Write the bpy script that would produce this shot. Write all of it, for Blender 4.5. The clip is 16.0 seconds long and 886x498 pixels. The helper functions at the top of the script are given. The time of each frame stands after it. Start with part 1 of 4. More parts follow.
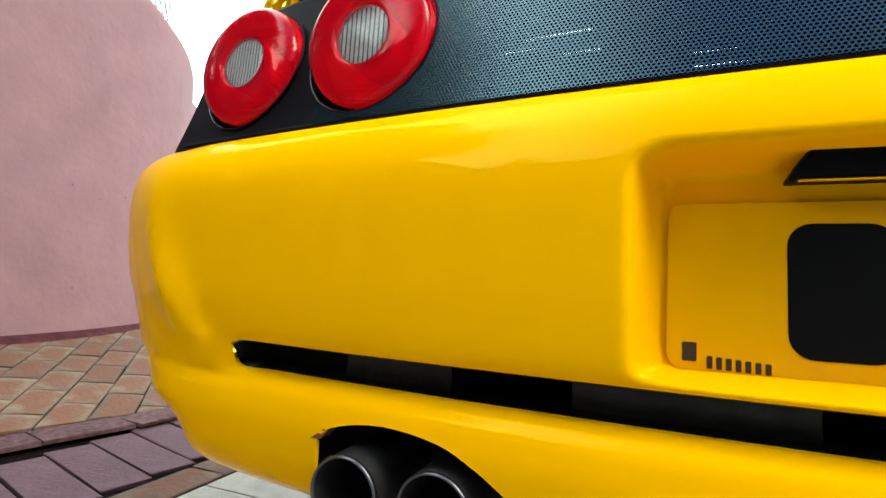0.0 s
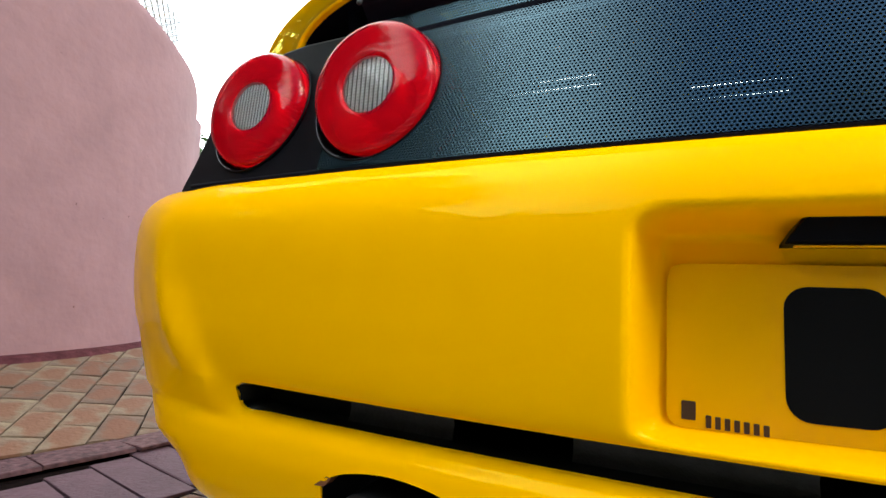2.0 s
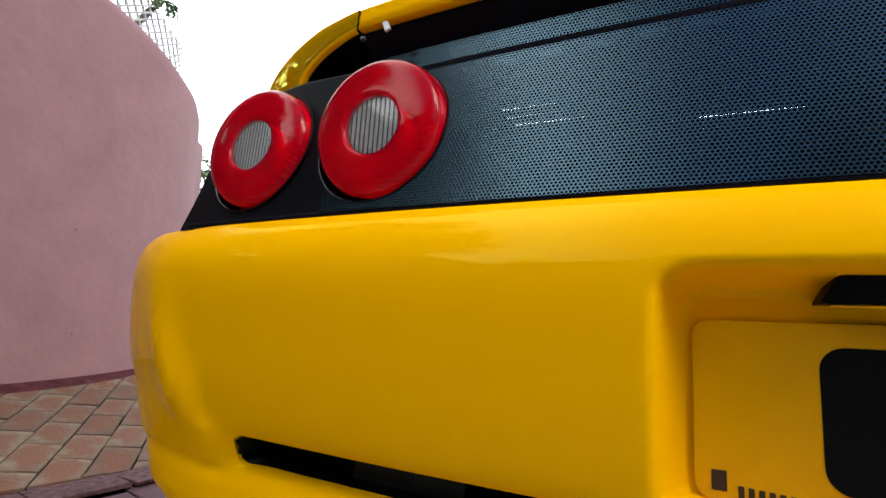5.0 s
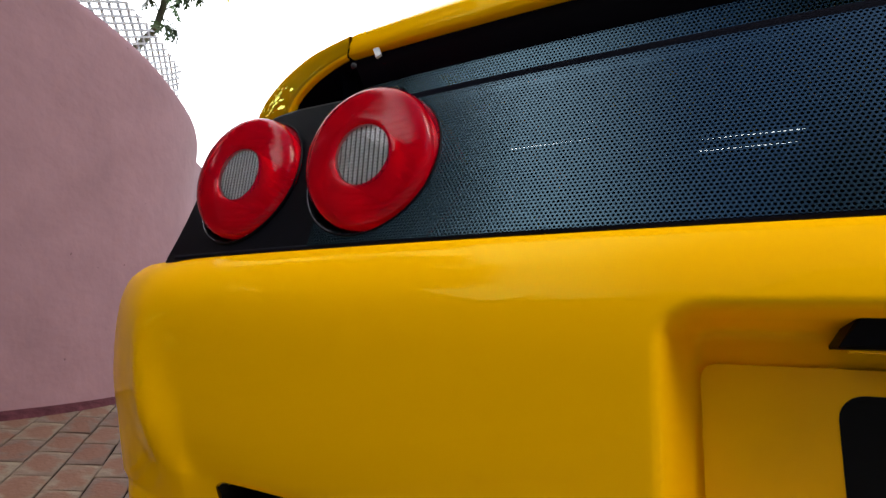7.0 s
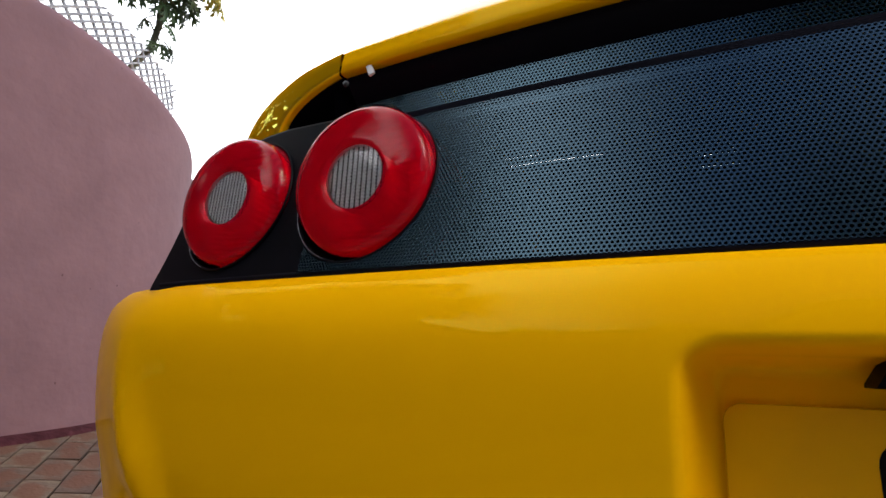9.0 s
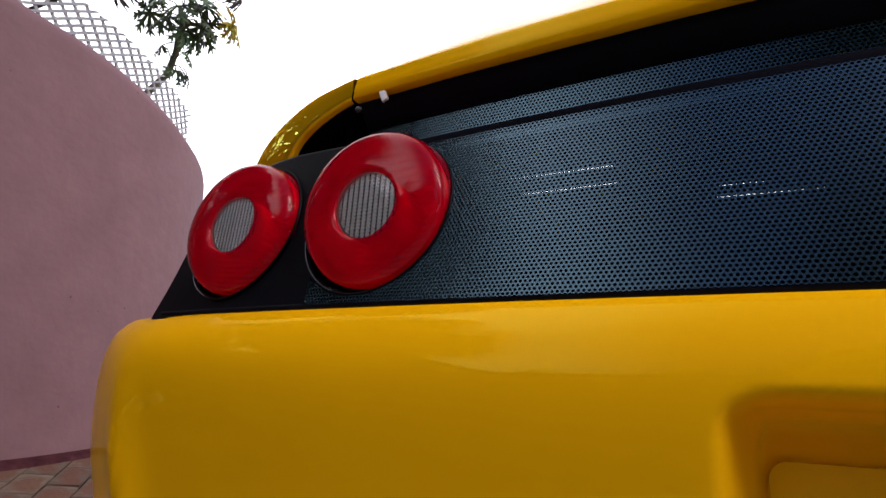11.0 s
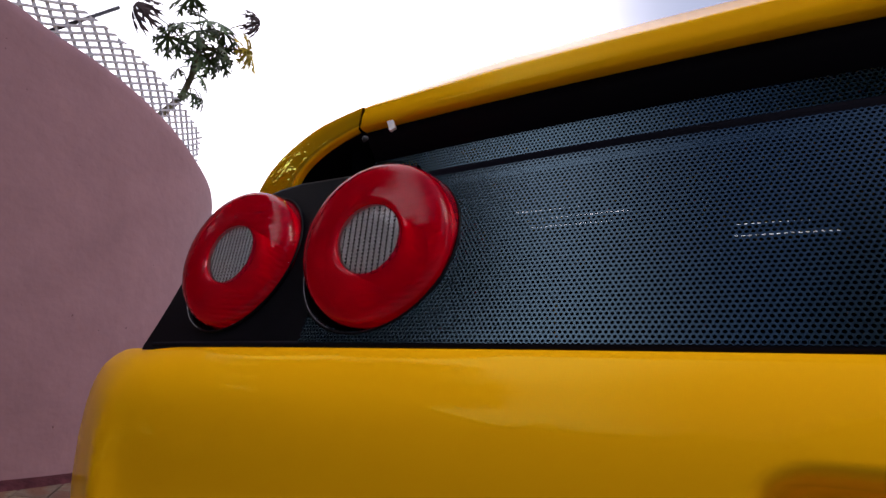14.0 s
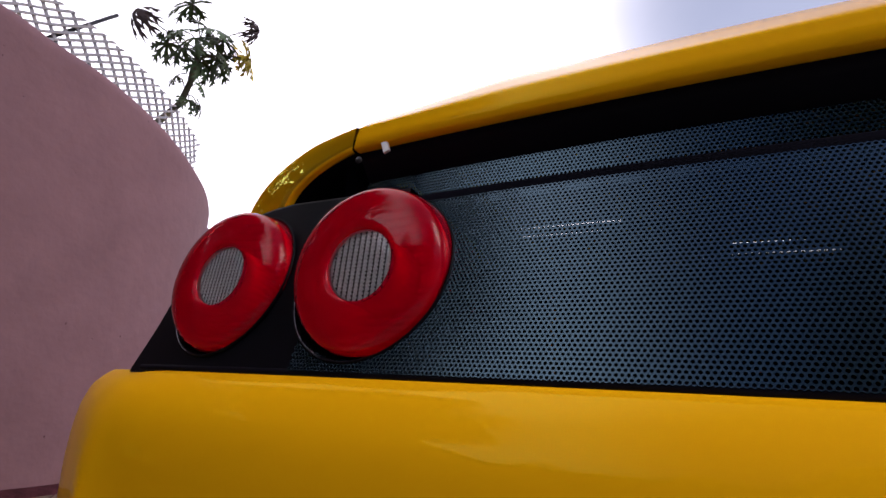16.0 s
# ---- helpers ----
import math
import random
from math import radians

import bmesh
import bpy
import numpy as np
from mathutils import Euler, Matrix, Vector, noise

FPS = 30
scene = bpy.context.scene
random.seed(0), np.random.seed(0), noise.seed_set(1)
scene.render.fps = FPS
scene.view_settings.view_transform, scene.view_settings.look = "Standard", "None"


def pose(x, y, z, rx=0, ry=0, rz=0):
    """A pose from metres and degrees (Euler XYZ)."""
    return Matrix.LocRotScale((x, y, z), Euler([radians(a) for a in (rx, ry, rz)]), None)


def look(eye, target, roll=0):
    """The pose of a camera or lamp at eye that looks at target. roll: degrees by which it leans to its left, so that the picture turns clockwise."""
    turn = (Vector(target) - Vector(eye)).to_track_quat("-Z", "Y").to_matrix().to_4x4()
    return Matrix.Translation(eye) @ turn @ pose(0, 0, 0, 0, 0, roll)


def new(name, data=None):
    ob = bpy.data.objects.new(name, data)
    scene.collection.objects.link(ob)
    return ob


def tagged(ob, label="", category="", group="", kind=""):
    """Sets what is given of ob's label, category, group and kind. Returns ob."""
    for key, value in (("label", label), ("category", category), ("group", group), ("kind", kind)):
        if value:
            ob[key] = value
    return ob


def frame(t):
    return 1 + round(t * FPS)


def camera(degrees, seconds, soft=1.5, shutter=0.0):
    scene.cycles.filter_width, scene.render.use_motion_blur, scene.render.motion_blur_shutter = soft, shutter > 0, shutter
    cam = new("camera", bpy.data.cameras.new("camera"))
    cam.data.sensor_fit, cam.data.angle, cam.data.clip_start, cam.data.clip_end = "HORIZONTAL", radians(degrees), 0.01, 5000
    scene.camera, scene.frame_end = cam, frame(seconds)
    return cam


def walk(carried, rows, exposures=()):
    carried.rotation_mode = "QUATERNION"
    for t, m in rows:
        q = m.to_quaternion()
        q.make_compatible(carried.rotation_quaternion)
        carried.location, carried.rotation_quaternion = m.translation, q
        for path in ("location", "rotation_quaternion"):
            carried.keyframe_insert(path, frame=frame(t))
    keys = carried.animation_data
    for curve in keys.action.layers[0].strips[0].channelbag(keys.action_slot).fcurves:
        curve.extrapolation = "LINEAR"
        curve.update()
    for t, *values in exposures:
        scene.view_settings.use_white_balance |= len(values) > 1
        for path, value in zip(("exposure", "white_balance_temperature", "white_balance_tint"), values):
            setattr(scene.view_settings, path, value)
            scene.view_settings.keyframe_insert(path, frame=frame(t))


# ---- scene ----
cam = camera(77.63, 16.0)
# seconds, place, yaw, pitch, roll
ROWS = [
    (0.0, -0.2519, -0.4097, 0.4681, 23.34, 2.59, 1.76),
    (0.5, -0.2503, -0.4124, 0.4753, 23.43, 2.72, 1.88),
    (1.0, -0.2495, -0.4165, 0.4830, 23.40, 3.06, 1.91),
    (1.5, -0.2494, -0.4182, 0.4896, 23.47, 3.57, 2.00),
    (2.0, -0.2506, -0.4198, 0.4984, 23.47, 3.97, 1.96),
    (2.5, -0.2522, -0.4210, 0.5057, 23.50, 4.48, 2.07),
    (3.0, -0.2546, -0.4203, 0.5083, 23.45, 4.91, 2.09),
    (3.5, -0.2585, -0.4174, 0.5107, 23.44, 5.09, 2.03),
    (4.0, -0.2621, -0.4140, 0.5150, 23.45, 5.20, 1.91),
    (6.5, -0.2664, -0.3902, 0.5368, 23.68, 7.48, 1.41),
    (7.0, -0.2678, -0.3850, 0.5405, 23.59, 7.85, 1.28),
    (7.5, -0.2687, -0.3794, 0.5455, 23.62, 8.17, 1.05),
    (8.0, -0.2707, -0.3737, 0.5498, 23.56, 8.56, 0.95),
    (8.5, -0.2752, -0.3679, 0.5520, 23.46, 9.08, 0.77),
    (9.0, -0.2785, -0.3623, 0.5537, 23.30, 9.43, 0.66),
    (11.5, -0.2932, -0.3402, 0.5660, 24.53, 12.73, 1.89),
    (12.0, -0.2942, -0.3357, 0.5687, 24.74, 13.33, 2.30),
    (12.5, -0.2952, -0.3319, 0.5715, 24.93, 13.91, 2.74),
    (13.0, -0.2952, -0.3303, 0.5739, 25.03, 14.33, 2.87),
    (13.5, -0.2970, -0.3275, 0.5762, 25.08, 14.68, 3.11),
    (14.0, -0.3001, -0.3251, 0.5773, 25.03, 14.78, 3.37),
    (14.5, -0.3018, -0.3232, 0.5796, 25.06, 14.73, 3.75),
    (15.0, -0.3012, -0.3232, 0.5831, 24.97, 14.74, 3.79),
    (15.5, -0.2995, -0.3226, 0.5884, 24.88, 15.00, 3.70),
    (16.0, -0.2990, -0.3213, 0.5944, 24.82, 15.50, 3.73),
]

# ---- light ----
EXPOSE = [(0.0, 1.36, 6350, -6), (2.0, 1.21, 6350, -4), (4.0, 0.91, 6350, 1), (6.5, 0.55, 6350, 6), (9.0, 0.25, 6350, 9), (11.5, 0.01, 6350, 17), (13.0, -0.12, 6350, 21), (16.0, -0.22, 6350, 24)]
walk(cam, [(t, pose(x, y, z, 90 + pitch, 0, yaw) @ pose(0, 0, 0, 0, 0, roll)) for t, x, y, z, yaw, pitch, roll in ROWS], EXPOSE)

SUN_EL, SUN_AZ = 48.0, 105.0
world = bpy.data.worlds.new("sky")
scene.world = world
world.use_nodes = True
wn = world.node_tree
wn.nodes.clear()
w_out = wn.nodes.new("ShaderNodeOutputWorld")
w_bg = wn.nodes.new("ShaderNodeBackground")
w_sky = wn.nodes.new("ShaderNodeTexSky")
w_sky.sky_type, w_sky.sun_disc = "NISHITA", False
w_sky.sun_elevation, w_sky.sun_rotation = radians(SUN_EL), radians(SUN_AZ)
w_sky.dust_density, w_sky.air_density = 0.6, 1.0
w_bg.inputs["Strength"].default_value = 0.15
# thin bright cloud over the blue
w_tc = wn.nodes.new("ShaderNodeTexCoord")
w_noise = wn.nodes.new("ShaderNodeTexNoise")
w_noise.inputs["Scale"].default_value, w_noise.inputs["Detail"].default_value = 1.6, 6
w_ramp = wn.nodes.new("ShaderNodeValToRGB")
w_ramp.color_ramp.elements[0].position, w_ramp.color_ramp.elements[1].position = 0.30, 0.60
w_ramp.color_ramp.elements[0].color, w_ramp.color_ramp.elements[1].color = (0.5, 0.5, 0.5, 1), (0.95, 0.95, 0.95, 1)
w_mix = wn.nodes.new("ShaderNodeMix")
w_mix.data_type = "RGBA"
w_mix.inputs["B"].default_value = (20.0, 20.0, 20.2, 1)
wn.links.new(w_tc.outputs["Generated"], w_noise.inputs["Vector"])
wn.links.new(w_noise.outputs["Fac"], w_ramp.inputs[0])
# the cloud thins towards one side, where the blue shows
w_thin = wn.nodes.new("ShaderNodeMapRange")
w_thin.interpolation_type = "SMOOTHSTEP"
for key, value in (("From Min", 0.05), ("From Max", 0.37), ("To Min", 1.0), ("To Max", 0.0)):
    w_thin.inputs[key].default_value = value
w_mul = wn.nodes.new("ShaderNodeMath")
w_mul.operation = "MULTIPLY"
w_dot = wn.nodes.new("ShaderNodeVectorMath")
w_dot.operation = "DOT_PRODUCT"
w_dot.inputs[1].default_value = (0.90, -0.30, 0.30)
wn.links.new(w_tc.outputs["Generated"], w_dot.inputs[0])
wn.links.new(w_dot.outputs["Value"], w_thin.inputs["Value"])
wn.links.new(w_ramp.outputs[0], w_mul.inputs[0])
wn.links.new(w_thin.outputs[0], w_mul.inputs[1])
# a break in the cloud ahead of the car
w_dot2 = wn.nodes.new("ShaderNodeVectorMath")
w_dot2.operation = "DOT_PRODUCT"
w_dot2.inputs[1].default_value = (0.103, 0.794, 0.598)
w_gap = wn.nodes.new("ShaderNodeMapRange")
w_gap.interpolation_type = "SMOOTHSTEP"
for key, value in (("From Min", 0.945), ("From Max", 1.0), ("To Min", 1.0), ("To Max", 0.14)):
    w_gap.inputs[key].default_value = value
w_mul2 = wn.nodes.new("ShaderNodeMath")
w_mul2.operation = "MULTIPLY"
wn.links.new(w_tc.outputs["Generated"], w_dot2.inputs[0])
wn.links.new(w_dot2.outputs["Value"], w_gap.inputs["Value"])
wn.links.new(w_mul.outputs[0], w_mul2.inputs[0])
wn.links.new(w_gap.outputs[0], w_mul2.inputs[1])
wn.links.new(w_mul2.outputs[0], w_mix.inputs["Factor"])
wn.links.new(w_sky.outputs[0], w_mix.inputs["A"])
wn.links.new(w_mix.outputs["Result"], w_bg.inputs["Color"])
wn.links.new(w_bg.outputs[0], w_out.inputs[0])
sun_data = bpy.data.lights.new("sun", "SUN")
sun_data.energy, sun_data.angle, sun_data.color = 1.4, radians(28), (1.0, 0.90, 0.77)
sun = new("sun", sun_data)
_az, _el = radians(SUN_AZ), radians(SUN_EL)
sun.matrix_world = look((0, 0, 8), (-8 * math.sin(_az) * math.cos(_el), -8 * math.cos(_az) * math.cos(_el), 8 - 8 * math.sin(_el)))


# ---- materials ----
def mat(name, base, rough=0.5, metal=0.0, vary=0.12, scale=6.0, bump=0.0, bump_scale=80.0, coat=0.0, coat_rough=0.03,
        second=None, stain=0.0, stain_scale=1.2, per_object=0.0, spec=0.5):
    """A node material: base colour varied at two scales, fine relief, and a clear coat where wanted."""
    m = bpy.data.materials.new(name)
    m.use_nodes = True
    nt = m.node_tree
    b = nt.nodes["Principled BSDF"]
    b.inputs["Roughness"].default_value = rough
    b.inputs["Metallic"].default_value = metal
    b.inputs["Coat Weight"].default_value = coat
    b.inputs["Coat Roughness"].default_value = coat_rough
    b.inputs["Specular IOR Level"].default_value = spec
    tc = nt.nodes.new("ShaderNodeTexCoord")
    n1 = nt.nodes.new("ShaderNodeTexNoise")
    n1.inputs["Scale"].default_value, n1.inputs["Detail"].default_value = scale, 6
    nt.links.new(tc.outputs["Object"], n1.inputs["Vector"])
    ramp = nt.nodes.new("ShaderNodeValToRGB")
    dark = second or tuple(c * (1 - vary) for c in base)
    lite = tuple(min(1, c * (1 + vary * 0.6)) for c in base)
    ramp.color_ramp.elements[0].position, ramp.color_ramp.elements[1].position = 0.32, 0.68
    ramp.color_ramp.elements[0].color, ramp.color_ramp.elements[1].color = (*dark, 1), (*lite, 1)
    nt.links.new(n1.outputs["Fac"], ramp.inputs[0])
    col = ramp.outputs[0]
    if stain:
        n2 = nt.nodes.new("ShaderNodeTexNoise")
        n2.inputs["Scale"].default_value, n2.inputs["Detail"].default_value, n2.inputs["Roughness"].default_value = stain_scale, 8, 0.65
        nt.links.new(tc.outputs["Object"], n2.inputs["Vector"])
        mr = nt.nodes.new("ShaderNodeMapRange")
        mr.inputs["From Min"].default_value, mr.inputs["From Max"].default_value = 0.4, 0.7
        mr.inputs["To Min"].default_value, mr.inputs["To Max"].default_value = 1.0, 1.0 - stain
        nt.links.new(n2.outputs["Fac"], mr.inputs["Value"])
        mx = nt.nodes.new("ShaderNodeMix")
        mx.data_type, mx.blend_type = "RGBA", "MULTIPLY"
        mx.inputs["Factor"].default_value = 1
        nt.links.new(col, mx.inputs["A"])
        nt.links.new(mr.outputs[0], mx.inputs["B"])
        col = mx.outputs["Result"]
    if per_object:
        oi = nt.nodes.new("ShaderNodeObjectInfo")
        hs = nt.nodes.new("ShaderNodeHueSaturation")
        mv = nt.nodes.new("ShaderNodeMapRange")
        mv.inputs["To Min"].default_value, mv.inputs["To Max"].default_value = 1 - per_object, 1 + per_object
        mh = nt.nodes.new("ShaderNodeMapRange")
        mh.inputs["To Min"].default_value, mh.inputs["To Max"].default_value = 0.5 - per_object * 0.06, 0.5 + per_object * 0.06
        nt.links.new(oi.outputs["Random"], mv.inputs["Value"])
        nt.links.new(oi.outputs["Random"], mh.inputs["Value"])
        nt.links.new(mv.outputs[0], hs.inputs["Value"])
        nt.links.new(mh.outputs[0], hs.inputs["Hue"])
        nt.links.new(col, hs.inputs["Color"])
        col = hs.outputs[0]
    nt.links.new(col, b.inputs["Base Color"])
    if bump:
        n3 = nt.nodes.new("ShaderNodeTexNoise")
        n3.inputs["Scale"].default_value, n3.inputs["Detail"].default_value = bump_scale, 5
        nt.links.new(tc.outputs["Object"], n3.inputs["Vector"])
        bp = nt.nodes.new("ShaderNodeBump")
        bp.inputs["Strength"].default_value, bp.inputs["Distance"].default_value = bump, 0.01
        nt.links.new(n3.outputs["Fac"], bp.inputs["Height"])
        nt.links.new(bp.outputs[0], b.inputs["Normal"])
    return m


YELLOW = mat("yellow_paint", (0.97, 0.462, 0.0), 0.5, vary=0.03, scale=2, spec=0.0)
BLACK_PLASTIC = mat("black_plastic", (0.0025, 0.0023, 0.0045), 0.45, spec=0.07, vary=0.3, scale=60, bump=0.08, bump_scale=900)
SLOT_BLACK = mat("slot_black", (0.003, 0.003, 0.003), 0.6, vary=0.3, scale=30, spec=0.15)
SLOT_GREY = mat("slot_grey", (0.028, 0.026, 0.028), 0.5, spec=0.4, vary=0.35, scale=40, bump=0.2, bump_scale=300)
PERFORATED = mat("perforated_metal", (0.004, 0.008, 0.015), 0.24, vary=0.2, scale=9, spec=0.8)
PERFORATED.node_tree.nodes["Principled BSDF"].inputs["IOR"].default_value = 1.62
PERFORATED.node_tree.nodes["Principled BSDF"].inputs["Specular Tint"].default_value = (0.46, 0.78, 1.0, 1)
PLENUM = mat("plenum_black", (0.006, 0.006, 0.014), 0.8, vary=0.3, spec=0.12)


def lens_skin(name, tint, body, mixed, ior=1.42):
    """A thin moulded lens: tinted, clear, glossy outside, with a little coloured body."""
    m = bpy.data.materials.new(name)
    m.use_nodes = True
    nt = m.node_tree
    nt.nodes.clear()
    out = nt.nodes.new("ShaderNodeOutputMaterial")
    clear = nt.nodes.new("ShaderNodeBsdfTransparent")
    clear.inputs["Color"].default_value = (*tint, 1)
    solid = nt.nodes.new("ShaderNodeBsdfDiffuse")
    solid.inputs["Color"].default_value = (*body, 1)
    gloss = nt.nodes.new("ShaderNodeBsdfGlossy")
    gloss.inputs["Roughness"].default_value = 0.015
    inner, outer = nt.nodes.new("ShaderNodeMixShader"), nt.nodes.new("ShaderNodeMixShader")
    inner.inputs[0].default_value = mixed
    fr = nt.nodes.new("ShaderNodeFresnel")
    fr.inputs["IOR"].default_value = ior
    nt.links.new(clear.outputs[0], inner.inputs[1])
    nt.links.new(solid.outputs[0], inner.inputs[2])
    nt.links.new(fr.outputs[0], outer.inputs[0])
    nt.links.new(inner.outputs[0], outer.inputs[1])
    nt.links.new(gloss.outputs[0], outer.inputs[2])
    nt.links.new(outer.outputs[0], out.inputs[0])
    return m


RED_LENS = lens_skin("red_lens", (0.99, 0.002, 0.05), (0.95, 0.001, 0.030), 0.24, 1.32)
CLEAR_COVER = lens_skin("clear_cover", (0.99, 0.99, 0.99), (0.95, 0.95, 0.95), 0.05)
REFLECTOR = mat("lamp_reflector", (0.95, 0.93, 0.93), 0.45, metal=0.0, vary=0.1, scale=40)
FACETS = mat("lamp_facets", (0.98, 0.97, 0.96), 0.2, metal=0.0, vary=0.12, scale=150)
def lacquer(m, tint, high, low):
    """Clear lacquer: its gloss takes a little of the paint's colour, eases off towards slanting views and returns, white, at the very edge."""
    nt = m.node_tree
    b, out = nt.nodes["Principled BSDF"], nt.nodes["Material Output"]
    lw, fr = nt.nodes.new("ShaderNodeLayerWeight"), nt.nodes.new("ShaderNodeFresnel")
    fr.inputs["IOR"].default_value = 1.40
    ease, rim, pale = (nt.nodes.new("ShaderNodeMapRange") for _ in range(3))
    ease.interpolation_type = "SMOOTHSTEP"
    for node, values in ((ease, (0.34, 0.62, high, low)), (rim, (0.70, 0.84, 0.0, 0.34)), (pale, (0.58, 0.78, 0.0, 1.0))):
        for key, value in zip(("From Min", "From Max", "To Min", "To Max"), values):
            node.inputs[key].default_value = value
        nt.links.new(lw.outputs["Facing"], node.inputs["Value"])
    both, amount = nt.nodes.new("ShaderNodeMath"), nt.nodes.new("ShaderNodeMath")
    amount.operation = "MULTIPLY"
    nt.links.new(ease.outputs[0], both.inputs[0])
    nt.links.new(rim.outputs[0], both.inputs[1])
    nt.links.new(both.outputs[0], amount.inputs[0])
    nt.links.new(fr.outputs[0], amount.inputs[1])
    colour, gloss, mix = nt.nodes.new("ShaderNodeMix"), nt.nodes.new("ShaderNodeBsdfGlossy"), nt.nodes.new("ShaderNodeMixShader")
    colour.data_type = "RGBA"
    colour.inputs["A"].default_value, colour.inputs["B"].default_value = (*tint, 1), (1, 1, 1, 1)
    gloss.inputs["Roughness"].default_value = 0.012
    nt.links.new(pale.outputs[0], colour.inputs["Factor"])
    nt.links.new(colour.outputs["Result"], gloss.inputs["Color"])
    nt.links.new(amount.outputs[0], mix.inputs[0])
    nt.links.new(b.outputs[0], mix.inputs[1])
    nt.links.new(gloss.outputs[0], mix.inputs[2])
    nt.links.new(mix.outputs[0], out.inputs[0])


lacquer(YELLOW, (0.97, 1.0, 0.18), 0.66, 0.27)
# near-black, dull: the grille fold's shadow put into a colour
FOLD_SHADE = mat("fold_shade", (0.003, 0.003, 0.006), 0.8, vary=0.3, spec=0.02)
GASKET = mat("gasket_rubber", (0.0045, 0.0035, 0.009), 0.6, vary=0.3, spec=0.1)
SILVER = mat("silver_edge", (0.30, 0.30, 0.32), 0.4, metal=0.8, vary=0.6, scale=220)
LIT_CLIP = mat("lit_clip", (0.95, 0.95, 0.95), 0.35, vary=0.05)
PLATE = mat("plate_yellow", (0.72, 0.34, 0.001), 0.45, vary=0.06, scale=14, coat=0.6, coat_rough=0.02, spec=0.0)
INK = mat("plate_black", (0.002, 0.002, 0.003), 0.4, vary=0.2, coat=0.12, spec=0.1)
INK_BROWN = mat("emblem_brown", (0.045, 0.018, 0.004), 0.4, vary=0.2)
EXHAUST = mat("exhaust_steel", (0.025, 0.022, 0.023), 0.45, metal=0.2, vary=0.4, scale=40, spec=0.3)
EXHAUST_RIM = mat("exhaust_rim", (0.13, 0.12, 0.14), 0.36, metal=1.0, vary=0.2)
TAB = mat("rusty_tab", (0.16, 0.045, 0.01), 0.7, vary=0.3, scale=60)
RUBBER = mat("tyre_rubber", (0.014, 0.014, 0.014), 0.75, vary=0.3, bump=0.2)
RIM = mat("alloy", (0.5, 0.5, 0.51), 0.3, metal=0.9)
GLASS_DARK = mat("dark_glass", (0.01, 0.012, 0.014), 0.06, vary=0.1)
PINK = mat("pink_render", (0.290, 0.164, 0.178), 0.9, vary=0.06, scale=5, spec=0.2, bump=0.40, bump_scale=19, stain=0.11, stain_scale=3.6)


def pitted(m, scale, size, strength):
    """Sparse small pits and dirt specks in old render."""
    nt = m.node_tree
    b = nt.nodes["Principled BSDF"]
    tc = nt.nodes.new("ShaderNodeTexCoord")
    warp = nt.nodes.new("ShaderNodeTexNoise")
    warp.inputs["Scale"].default_value, warp.inputs["Detail"].default_value = 14.0, 3
    ad = nt.nodes.new("ShaderNodeVectorMath")
    ad.operation = "MULTIPLY_ADD"
    ad.inputs[1].default_value = (0.06, 0.06, 0.06)
    vo = nt.nodes.new("ShaderNodeTexVoronoi")
    vo.inputs["Scale"].default_value = scale
    mr = nt.nodes.new("ShaderNodeMapRange")
    for key, value in (("From Min", size * 0.4), ("From Max", size), ("To Min", 1.0), ("To Max", 0.0)):
        mr.inputs[key].default_value = value
    mx = nt.nodes.new("ShaderNodeMix")
    mx.data_type, mx.blend_type = "RGBA", "MULTIPLY"
    mx.inputs["B"].default_value = (0.55, 0.5, 0.5, 1)
    old = b.inputs["Base Color"].links[0].from_socket
    bump = b.inputs["Normal"].links[0].from_node
    second = nt.nodes.new("ShaderNodeBump")
    second.invert = True
    second.inputs["Strength"].default_value, second.inputs["Distance"].default_value = strength, 0.004
    nt.links.new(tc.outputs["Object"], warp.inputs["Vector"])
    nt.links.new(warp.outputs["Color"], ad.inputs[0])
    nt.links.new(tc.outputs["Object"], ad.inputs[2])
    nt.links.new(ad.outputs[0], vo.inputs["Vector"])
    nt.links.new(vo.outputs["Distance"], mr.inputs["Value"])
    nt.links.new(mr.outputs[0], mx.inputs["Factor"])
    nt.links.new(old, mx.inputs["A"])
    nt.links.new(mx.outputs["Result"], b.inputs["Base Color"])
    nt.links.new(mr.outputs[0], second.inputs["Height"])
    nt.links.new(bump.outputs[0], second.inputs["Normal"])
    nt.links.new(second.outputs[0], b.inputs["Normal"])


pitted(PINK, 9.0, 0.05, 0.6)
PAVER = mat("clay_paver", (0.140, 0.100, 0.072), 0.85, vary=0.45, scale=14, spec=0.12, second=(0.100, 0.062, 0.046), bump=0.5, bump_scale=60, stain=0.2, stain_scale=9, per_object=0.22)
MORTAR = mat("dark_joint", (0.009, 0.006, 0.006), 1.0, spec=0.0, vary=0.4, scale=40, bump=0.4)


